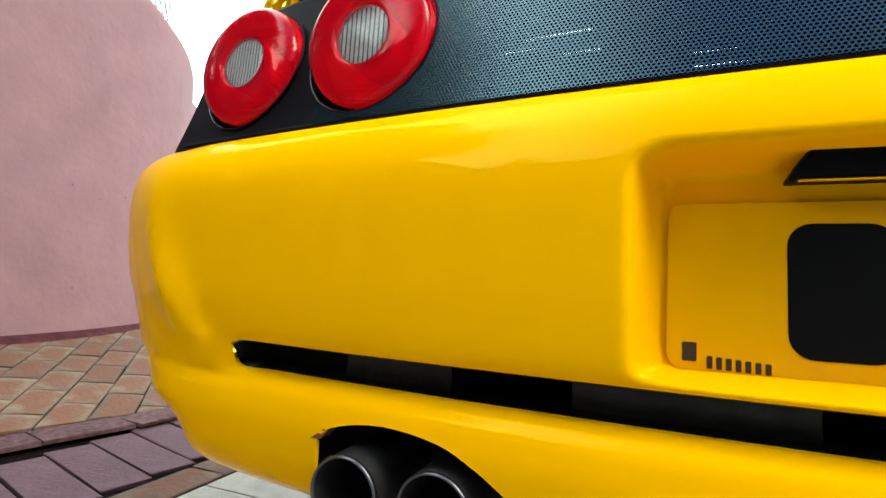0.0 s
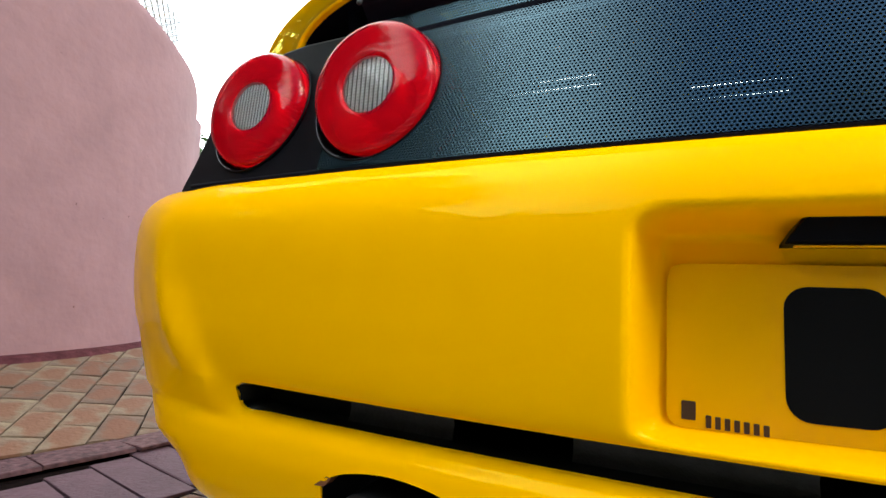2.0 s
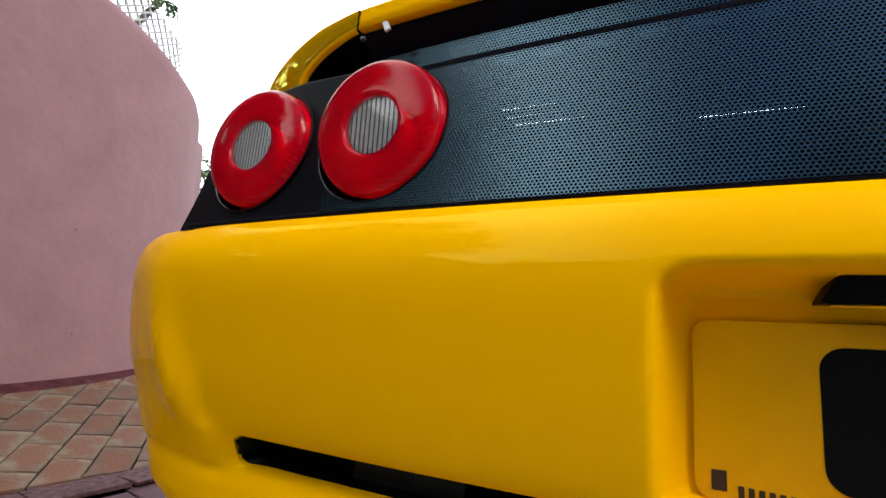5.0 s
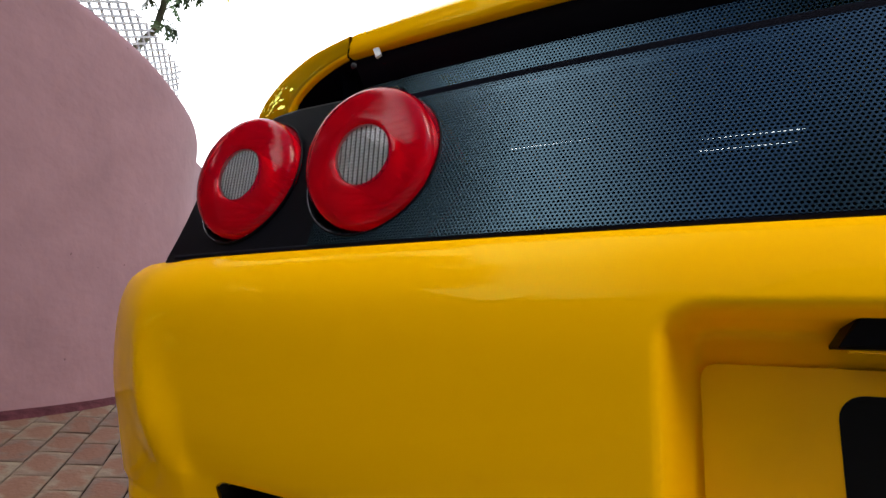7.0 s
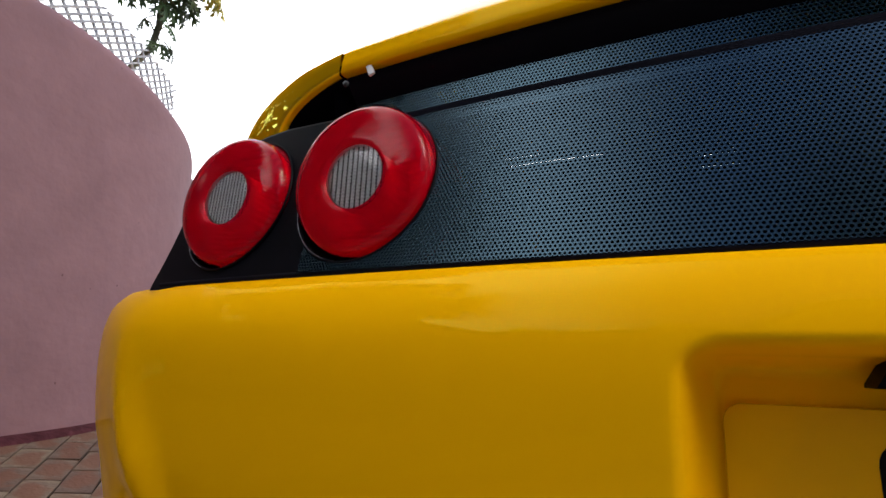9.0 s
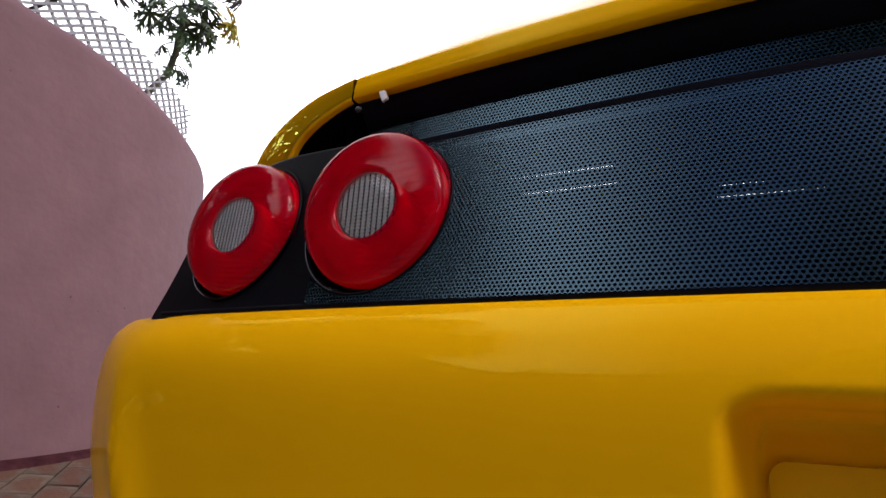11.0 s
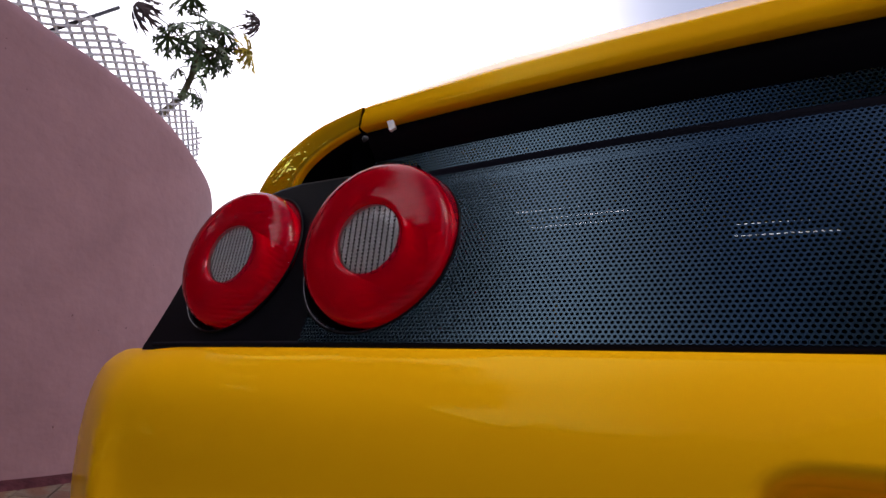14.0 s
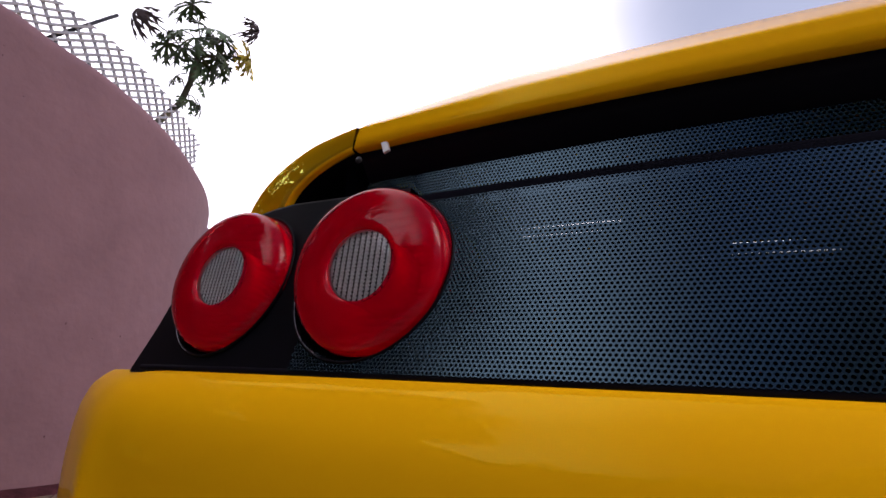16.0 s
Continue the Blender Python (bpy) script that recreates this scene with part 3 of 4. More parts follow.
def skin(u, z, upper):
    """Place of the bumper's skin; the rib's foot runs flush into the lower lip."""
    foot = smooth01((u - 0.61) / 0.08)
    flush = -0.018 - 0.12 * (z - 0.36)
    if upper:
        b = table(tb_u, z)
        return surface(u, z, b + (flush - b) * foot * (1 - smooth01((z - 0.405) / 0.05)), table(tw_u, z), True)
    b = table(tb_l, z)
    b += (flush - b) * foot * smooth01((z - 0.35) / 0.02)
    x, y = plan(u, table(tw_l, z), b, z)
    return x, y + ridge(x, z)


us = sorted({round(0.004 * k, 4) for k in range(76)} | {round(0.30 + 0.006 * k, 4) for k in range(67)} | {0.70, 0.5345, 0.5342, 0.684, 0.644, 0.6505, 0.6525})
us = us + [1 + k / 28 for k in range(1, 29)] + [2 + k / 3 for k in range(1, 4)]
cols_u = [(-1, u) for u in reversed(us[1:])] + [(1, u) for u in us]
zu = sorted({round(0.399 + 0.0045 * k, 4) for k in range(45)} | {0.401,  0.598, 0.601, 0.603, 0.605, 0.6065})
zl = sorted({round(0.240 + 0.005 * k, 4) for k in range(26)} | {0.3525, 0.3575, 0.361, 0.363, 0.3655, 0.3675, 0.3688, 0.370})
tb_u, tw_u = [(z, b) for z, b, w in UPPER], [(z, w) for z, b, w in UPPER]
tb_l, tw_l = [(z, b) for z, b, w in LOWER], [(z, w) for z, b, w in LOWER]
verts, n_cols = [], len(cols_u)
rows = []
for z in zl:
    rows.append(("low", z))
for z in zu:
    rows.append(("up", z))
rows.append(("ledge", 0.6065))
for kind, z in rows:
    for s, u in cols_u:
        if kind == "low":
            zz = max(z, arch(u)) if u <= X1 else z
            x, y = skin(u, zz, False)
            if z == 0.370 and u <= X1:
                zz += slot_round(u)
            verts.append((s * x, y, zz))
        elif kind == "up":
            x, y = skin(u, z, True)
            verts.append((s * x, y, z - (0.6 * slot_round(u) if z == 0.399 and u <= X1 else 0)))
        else:
            x, y = plan(u, 0.945, 0.022, 0.6)
            verts.append((s * x, y, z - 0.001))
nl = len(zl)


def skip(i, j):
    if i == nl - 1 and abs(cols_u[j][1]) <= 0.6541 and abs(cols_u[j + 1][1]) <= 0.6541:
        return True
    a, b = verts[i * n_cols + j], verts[(i + 1) * n_cols + j]
    c, d = verts[i * n_cols + j + 1], verts[(i + 1) * n_cols + j + 1]
    return i < nl - 1 and b[2] - a[2] < 1e-6 and d[2] - c[2] < 1e-6


bumper = raw("bumper", verts, grid_faces(len(rows), n_cols, skip), YELLOW, car, "glossy yellow rear bumper with a recess for the plate")

# lips of the slot and of the exhaust opening
def ribbon(name, lines, material, parent, smooth=True, label=""):
    n = len(lines[0])
    vs = [p for line in lines for p in line]
    return raw(name, vs, grid_faces(len(lines), n), material, parent, label, smooth)


SLOT_END = 0.654
xs_slot = [u for u in us if u <= SLOT_END]
xs_slot = [-u for u in reversed(xs_slot[1:])] + xs_slot
for z, upper, dz in ((0.399, True, -0.0004), (0.370, False, 0.0003)):
    ribbon("slot_lip", [[(x, skin(abs(x), z, upper)[1] + d, z + dz * q + slot_round(x) * (-0.6 if upper else 1)) for x in xs_slot] for q, d in ((0, 0), (1, 0.0015), (3, 0.004))], YELLOW, bumper)
    ribbon("slot_seal", [[(x, skin(abs(x), z, upper)[1] + d, z + dz * q + slot_round(x) * (-0.6 if upper else 1)) for x in xs_slot] for q, d in ((3, 0.004), (4, 0.010), (4, 0.07))], SLOT_BLACK, bumper)
for s in (-1, 1):
    col = [(SLOT_END, skin(SLOT_END, 0.370, False)[1], 0.379), (SLOT_END - 0.0005, skin(SLOT_END, 0.399, True)[1] * 0.5 + skin(SLOT_END, 0.370, False)[1] * 0.5 + 0.002, 0.386), (SLOT_END, skin(SLOT_END, 0.399, True)[1], 0.3936)]
    ribbon("slot_end", [[(s * (x - 0.006 * q), y + d, z) for x, y, z in col] for q, d in ((0, 0.0015), (0.4, 0.005), (1, 0.012), (1, 0.08))], SLOT_BLACK, bumper)
# the dark duct behind the slot, with its changing inner panels
def duct(x0, x1, depth, material, name):
    n = max(3, int((x1 - x0) / 0.02))
    line = [x0 + (x1 - x0) * k / n for k in range(n + 1)]
    return ribbon(name, [[(x, A0 + CURVE * x * x + d, z) for x in line] for d, z in ((0.0, 0.3982), (depth, 0.3985), (depth + 0.004, 0.383), (depth, 0.3705), (0.009, 0.3712))], material, bumper)


duct(-0.66, 0.66, 0.10, SLOT_BLACK, "duct")
for s in (-1, 1):
    for x0, x1, d in ((0.425, 0.535, 0.016), (0.17, 0.325, 0.018)):
        a, b = sorted((s * x0, s * x1))
        duct(a, b, d, SLOT_GREY, "duct_panel")
    ribbon("duct_end", [[(s * x, A0 + CURVE * x * x + d, z) for x in (0.53, 0.56, 0.59, 0.62, 0.645, 0.672)] for d, z in ((0.026, 0.412), (0.030, 0.385), (0.026, 0.358))], SLOT_BLACK, bumper)
# number plate with plain bars for its writing
def slab_plate(name, x0, x1, z0, z1, thick, radius, material, parent, lift, label=""):
    bm = bmesh.new()
    ring = []
    for cx, cz, a0 in ((x1 - radius, z1 - radius, 0), (x0 + radius, z1 - radius, 90), (x0 + radius, z0 + radius, 180), (x1 - radius, z0 + radius, 270)):
        for k in range(7):
            a = radians(a0 + 15 * k)
            ring.append((cx + radius * math.cos(a), cz + radius * math.sin(a)))
    front = [bm.verts.new((x, plate_y(z) - lift - thick, z)) for x, z in ring]
    back = [bm.verts.new((x, plate_y(z) - lift, z)) for x, z in ring]
    bm.faces.new(front)
    for k in range(len(ring)):
        bm.faces.new((front[k], back[k], back[(k + 1) % len(ring)], front[(k + 1) % len(ring)]))
    bmesh.ops.recalc_face_normals(bm, faces=bm.faces[:])
    return part(name, bm, material, parent, label, False)


plate = slab_plate("number_plate", -0.2595, 0.2595, 0.411, 0.5205, 0.0025, 0.010, PLATE, car, -0.0005, "yellow reflective number plate with dark bars")
slab_plate("plate_bar", -0.190, -0.133, 0.4225, 0.5065, 0.0006, 0.014, INK, plate, 0.002, "black bar")
slab_plate("emblem_square", -0.2502, -0.2415, 0.4165, 0.4285, 0.0005, 0.0008, INK_BROWN, plate, 0.002, "small dark square")
for k in range(7):
    slab_plate("emblem_bar", -0.2355 + 0.0055 * k, -0.2322 + 0.0055 * k, 0.4125 - 0.0002 * k, 0.4205 - 0.0004 * k, 0.0005, 0.0006, INK_BROWN, plate, 0.002, "small dark bar")

# plate lamp housing
bm = bmesh.new()
sec = [(0.0, 0.5315), (-0.021, 0.5325), (-0.0225, 0.535), (-0.0225, 0.5515), (-0.019, 0.555), (0.0, 0.5555)]
ends = []
for x, inset in ((-0.1915, 0), (-0.178, 1), (0.178, 1), (0.1915, 0)):
    ends.append([bm.verts.new((x, y, min(z, 0.5335) if not inset else z)) for y, z in sec])
for a, b in zip(ends, ends[1:]):
    for k in range(len(sec)):
        bm.faces.new((a[k], a[(k + 1) % len(sec)], b[(k + 1) % len(sec)], b[k]))
bm.faces.new(ends[0])
bm.faces.new(ends[-1][::-1])
bmesh.ops.recalc_face_normals(bm, faces=bm.faces[:])
housing = part("plate_lamp", bm, BLACK_PLASTIC, car, "black plate lamp housing", False)
part("lamp_flange", box(0.374, 0.003, 0.0013, (0, -0.0218, 0.5309), 0.0005), PLATE, housing, "amber lower edge")

# exhaust tips and the dark pocket behind them
for s in (-1, 1):
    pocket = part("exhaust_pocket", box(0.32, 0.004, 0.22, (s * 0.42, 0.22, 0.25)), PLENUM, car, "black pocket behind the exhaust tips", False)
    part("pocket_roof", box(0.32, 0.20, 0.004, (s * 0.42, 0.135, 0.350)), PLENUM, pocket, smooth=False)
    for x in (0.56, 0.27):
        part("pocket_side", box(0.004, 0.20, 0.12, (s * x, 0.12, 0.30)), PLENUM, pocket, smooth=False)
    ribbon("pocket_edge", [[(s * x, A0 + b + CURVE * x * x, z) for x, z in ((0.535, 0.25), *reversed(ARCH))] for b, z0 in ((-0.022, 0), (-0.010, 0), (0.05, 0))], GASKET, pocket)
    ear = bmesh.new()
    pts = [ear.verts.new((s * x, A0 + b + CURVE * x * x, z)) for b in (-0.026, -0.012) for x, z in ((0.541, 0.3245), (0.527, 0.3345), (0.522, 0.3335), (0.530, 0.3255))]
    for f in ((0, 1, 2, 3), (7, 6, 5, 4), (0, 4, 5, 1), (1, 5, 6, 2), (2, 6, 7, 3), (3, 7, 4, 0)):
        ear.faces.new([pts[k] for k in f])
    part("pocket_tab", ear, TAB, pocket, "small rusty brown tab", False)
    for x in (0.495, 0.417):
        m = Matrix.Translation((s * x, -0.031, 0.2915)) @ Matrix.Rotation(radians(90), 4, "X")
        tip = part("exhaust_tip", lathe([(0.0, -0.12), (0.026, -0.12), (0.0270, -0.05), (0.0278, 0.0), (0.0290, 0.002), (0.0302, 0.0), (0.0306, -0.02), (0.0306, -0.06), (0.0295, -0.18)], m, 40), EXHAUST, car)
        part("rim", lathe([(0.0276, 0.0), (0.0285, 0.0026), (0.0296, 0.0026), (0.0306, 0.0), (0.0304, -0.002)], m, 40), EXHAUST_RIM, tip, "bright worn rim")

# black tail panel
def tail_y(x, z, off=0.0):
    return A0 + 0.010 + off + CURVE * x * x + 0.32 * (z - 0.607)


EDGE = [(0.46, 0.772), (0.56, 0.772), (0.60, 0.775), (0.66, 0.778), (0.69, 0.776), (0.72, 0.770), (0.755, 0.757), (0.781, 0.728), (0.794, 0.692), (0.800, 0.655), (0.806, 0.63), (0.813, 0.6085)]


LAMPS = ((0.529, 0.6905), (0.698, 0.6930))
SEAT_R = 0.0752


def in_seat(x, z, r):
    """Whether a place on the panel lies in the opening of a lamp."""
    return any(math.hypot(abs(x) - cx - 0.0035, (z - cz + (0.001 if cx < 0.6 else 0.0)) * 1.05) < r for cx, cz in LAMPS)


def panel_top(x):
    for (a, va), (b, vb) in zip(EDGE, EDGE[1:]):
        if a <= x <= b:
            return va + (vb - va) * (x - a) / (b - a)
    return EDGE[0][1]


for s in (-1, 1):
    xs_p = [0.515 + 0.00177 * k for k in range(162)] + [0.8015, 0.805, 0.809, 0.8128]
    lines = []
    for k in range(73):
        f = k / 72
        lines.append([(s * x, tail_y(x, 0.604 + (panel_top(x) - 0.604) * f), 0.604 + (panel_top(x) - 0.604) * f) for x in xs_p])
    lines.append([(s * x, tail_y(x, panel_top(x)) + 0.02, panel_top(x) - 0.002) for x in xs_p])
    lines.append([(s * x, tail_y(x, panel_top(x)) + 0.12, panel_top(x) - 0.004) for x in xs_p])
    panel_skip = lambda i, j: in_seat((lines[i][j][0] + lines[i + 1][j + 1][0]) / 2, (lines[i][j][2] + lines[i + 1][j + 1][2]) / 2, SEAT_R)
    raw("lamp_panel", [p for line in lines for p in line], grid_faces(len(lines), len(xs_p), panel_skip), BLACK_PLASTIC, car, "black grained panel round the tail lamps")
xs_b = [-0.795 + 0.0106 * k for k in range(151)]
ribbon("lower_seal", [[(x, A0 + d + CURVE * x * x, z) for x in xs_b] for d, z in ((0.030, 0.604), (0.0115, 0.6055), (0.0095, 0.6085), (0.0100, 0.6115), (0.015, 0.6125))], GASKET, car, label="black seal above the bumper")


def perforated(name, x0, x1, rows_at, pitch, hole, parent, material, label=""):
    """A sheet of hexagonal cells, each pierced by a hole with real edges. rows_at: (v) -> (y offset without curve, z)."""
    vs, fs = [], []
    length, point = rows_at
    dz = pitch * math.sqrt(3) / 2
    n_r, n_c = int(length / dz), int((x1 - x0) / pitch)
    R = pitch / math.sqrt(3)
    for r in range(n_r):
        for c in range(n_c):
            cx = x0 + (c + (0.5 if r % 2 else 0)) * pitch
            cv = (r + 0.5) * dz
            if in_seat(cx, point(cv)[1], SEAT_R):
                continue
            base = len(vs)
            for rad, deep in ((R, 0), (hole, 0), (hole * 0.94, 0.0012)):
                for k in range(6):
                    a = radians(30 + 60 * k)
                    x, v = cx + rad * math.cos(a), cv + rad * math.sin(a)
                    y, z = point(v)
                    vs.append((x, y + CURVE * x * x + deep, z))
            for k in range(6):
                j = (k + 1) % 6
                fs.append((base + k, base + 6 + k, base + 6 + j, base + j))
                fs.append((base + 6 + k, base + 12 + k, base + 12 + j, base + 6 + j))
    return raw(name, vs, fs, material, parent, label, False)


def sheet_main(v):
    # flat, then rolled over at the top edge
    top = 0.180
    if v < top - 0.012:
        z = 0.6105 + v * 0.952
        return A0 + 0.008 + 0.32 * (z - 0.607), z
    z0 = 0.6105 + (top - 0.012) * 0.952
    y0 = A0 + 0.008 + 0.32 * (z0 - 0.607)
    a = (v - top + 0.012) / 0.014
    return y0 + 0.32 * 0.012 * math.sin(min(a, 1.5)) + 0.012 * (1 - math.cos(min(a, 1.57))), z0 + 0.010 * math.sin(min(a, 1.57))


# dark strip painted as the soft shadow where the grille folds back
ribbon("grille_fold_shade", [[(x, A0 + d + CURVE * x * x, z) for x in [-0.575 + 0.0115 * k for k in range(101)]] for d, z in ((0.055, 0.7525), (0.0565, 0.757), (0.061, 0.7625), (0.066, 0.7635), (0.085, 0.763))], FOLD_SHADE, car, label="black strip painted as the shadow in the grille's fold")
grille = perforated("grille", -0.585, 0.585, (0.152, sheet_main), 0.0034, 0.00122, car, PERFORATED, "perforated dark metal grille")


def sheet_upper(v):
    z = 0.752 + v
    return 0.066 + 0.1 * v, z


perforated("upper_grille", -0.585, 0.585, (0.048, sheet_upper), 0.0034, 0.00122, car, PERFORATED, "narrow perforated strip under the lid")
xs_c = [-0.80 + 0.0133 * k for k in range(121)]
xs_i = [x for x in xs_c if abs(x) < 0.60]
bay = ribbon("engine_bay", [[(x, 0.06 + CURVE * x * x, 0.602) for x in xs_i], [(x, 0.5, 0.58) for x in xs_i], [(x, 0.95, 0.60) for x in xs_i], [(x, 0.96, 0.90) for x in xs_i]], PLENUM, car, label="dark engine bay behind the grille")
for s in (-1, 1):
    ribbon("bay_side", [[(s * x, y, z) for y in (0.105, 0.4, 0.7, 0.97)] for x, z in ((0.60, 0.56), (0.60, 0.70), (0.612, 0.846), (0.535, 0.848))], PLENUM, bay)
ribbon("lid_underside", [[(x, y + CURVE * x * x, z) for x in xs_i] for y, z in ((0.080, 0.797), (0.074, 0.802), (0.060, 0.815), (0.052, 0.823), (0.060, 0.829), (0.12, 0.835))], GASKET, car, label="black underside of the lid")

# engine lid lip and fender ends
LIP0 = 0.0454
xs_l = [-0.588 + 0.0098 * k for k in range(121)]
LID_TOP = [(0.25, 0.8645), (0.404, 0.861), (0.4051, 0.861), (0.445, 0.861), (0.4459, 0.861), (0.488, 0.861), (0.4891, 0.861), (0.565, 0.862), (0.5663, 0.862), (0.635, 0.8628), (0.6363, 0.8628), (0.7, 0.864), (1.05, 0.90)]


def lid_section(x):
    """Section of the lid: a flat rear face, a sharp crease, and a kicked-up tail that falls away again in front."""
    g = smooth01((0.588 - abs(x)) / 0.22)
    y0, zt = 0.0020, 0.8490 + 0.0015 * g
    reach = 0.03 + 0.03 * g
    lean = 0.58 + (0.007 + 0.010 * smooth01((0.588 - abs(x)) / 0.16)) / reach
    tail = [(y0 + reach * k, zt + lean * reach * k) for k in (0.02, 0.3, 0.65, 1.0)]
    zc = tail[-1][1]
    yc = tail[-1][0]
    return ([(0.030, 0.828), (0.004, 0.8240), (-0.0020, 0.8243), (-0.0035, 0.8258), (-0.0012, 0.45 * 0.8258 + 0.55 * zt), (y0 - 0.0003, zt - 0.004), (y0 - 0.0001, zt - 0.0012)] + tail
            + [(yc + 0.006, zc + 0.0035), (yc + 0.016, zc + 0.004), (yc + 0.035, zc + 0.0005), (0.17, 0.5 * (zc + 0.866))] + LID_TOP)


lid_prof = lid_section(0.0)
lid_sec = [lid_section(x) for x in xs_l]
lid_v = [(x, LIP0 + lid_sec[j][i][0] + CURVE * x * x * max(0, 1 - lid_sec[j][i][0]), lid_sec[j][i][1]) for i in range(len(lid_prof)) for j, x in enumerate(xs_l)]


def dash_gap(i, j):
    """Rows of narrow open slots added to the lid so bright dashes show through the grille, the middle ones further
    forward.
    """
    x = abs(xs_l[j] + xs_l[j + 1]) / 2
    return (lid_prof[i][0] in (0.404, 0.445, 0.488) and 0.385 < x < 0.555) or (lid_prof[i][0] in (0.565, 0.635) and 0.078 < x < 0.235)


raw("engine_lid", lid_v, grid_faces(len(lid_prof), len(xs_l), dash_gap), YELLOW, car, "yellow engine lid with a raised lip and slots added for bright dashes")
INNER = [(0.5925, 0.8245), (0.615, 0.8187), (0.6376, 0.8104), (0.6565, 0.799), (0.6675, 0.7877), (0.6738, 0.7735), (0.678, 0.755), (0.682, 0.72), (0.70, 0.62)]
OUTER = [(0.5925, 0.8530), (0.620, 0.8497), (0.651, 0.8442), (0.677, 0.8347), (0.702, 0.8222), (0.7235, 0.8058), (0.738, 0.7866), (0.748, 0.7615), (0.765, 0.72), (0.785, 0.62)]


def along(pts, n):
    d = [0]
    for a, b in zip(pts, pts[1:]):
        d.append(d[-1] + math.dist(a, b))
    tx, tz = [(q, p[0]) for q, p in zip(d, pts)], [(q, p[1]) for q, p in zip(d, pts)]
    return [(table(tx, d[-1] * k / n), table(tz, d[-1] * k / n)) for k in range(n + 1)]


for s in (-1, 1):
    inn, out = along(INNER, 48), along(OUTER, 48)
    lines = []
    for f, dy in ((0.0, 0.006), (0.03, 0.0010), (0.07, 0.0), (0.3, 0.0007), (0.6, 0.0016), (0.90, 0.0027), (0.945, 0.0032), (0.975, 0.0044), (1.0, 0.0075)):
        line = []
        for (xi, zi), (xo, zo) in zip(inn, out):
            x, z = xi + (xo - xi) * f, zi + (zo - zi) * f
            line.append((s * x, LIP0 + CURVE * x * x + dy, z))
        lines.append(line)
    for dy, wide in ((0.015, 0.001), (0.03, 0.004), (0.12, 0.03), (0.4, 0.10), (0.95, 0.16)):
        lines.append([(s * (xo + wide * smooth01((0.853 - zo) / 0.12)), LIP0 + CURVE * xo * xo + dy, zo - 0.03 * smooth01(dy / 0.3)) for xo, zo in out])
    ribbon("fender", lines, YELLOW, car, label="yellow rear fender curving down beside the lamps")
    # inner black wall of the tail hollow
    ribbon("hollow_wall", [[(s * x, LIP0 + CURVE * x * x + d, z) for x, z in inn] for d in (0.006, 0.03, 0.14)], GASKET, car)
# the strong light at this spot is put into the clip's white colour
clip = part("grille_clip", box(0.0066, 0.003, 0.0130, (0, 0, 0), 0.0004), LIT_CLIP, car, "small clip under the lid, its lit look put in as white")
clip.matrix_basis = Matrix.Translation((-0.5500, 0.0800, 0.8195)) @ Matrix.Rotation(radians(-24), 4, "Y") @ Matrix.Rotation(radians(-10), 4, "X")
part("screw", lathe([(0.0, 0.003), (0.003, 0.002), (0.0035, 0.0)], Matrix.Translation((-0.58, 0.083, 0.811)) @ Matrix.Rotation(radians(90), 4, "X"), 12), STEEL, car)


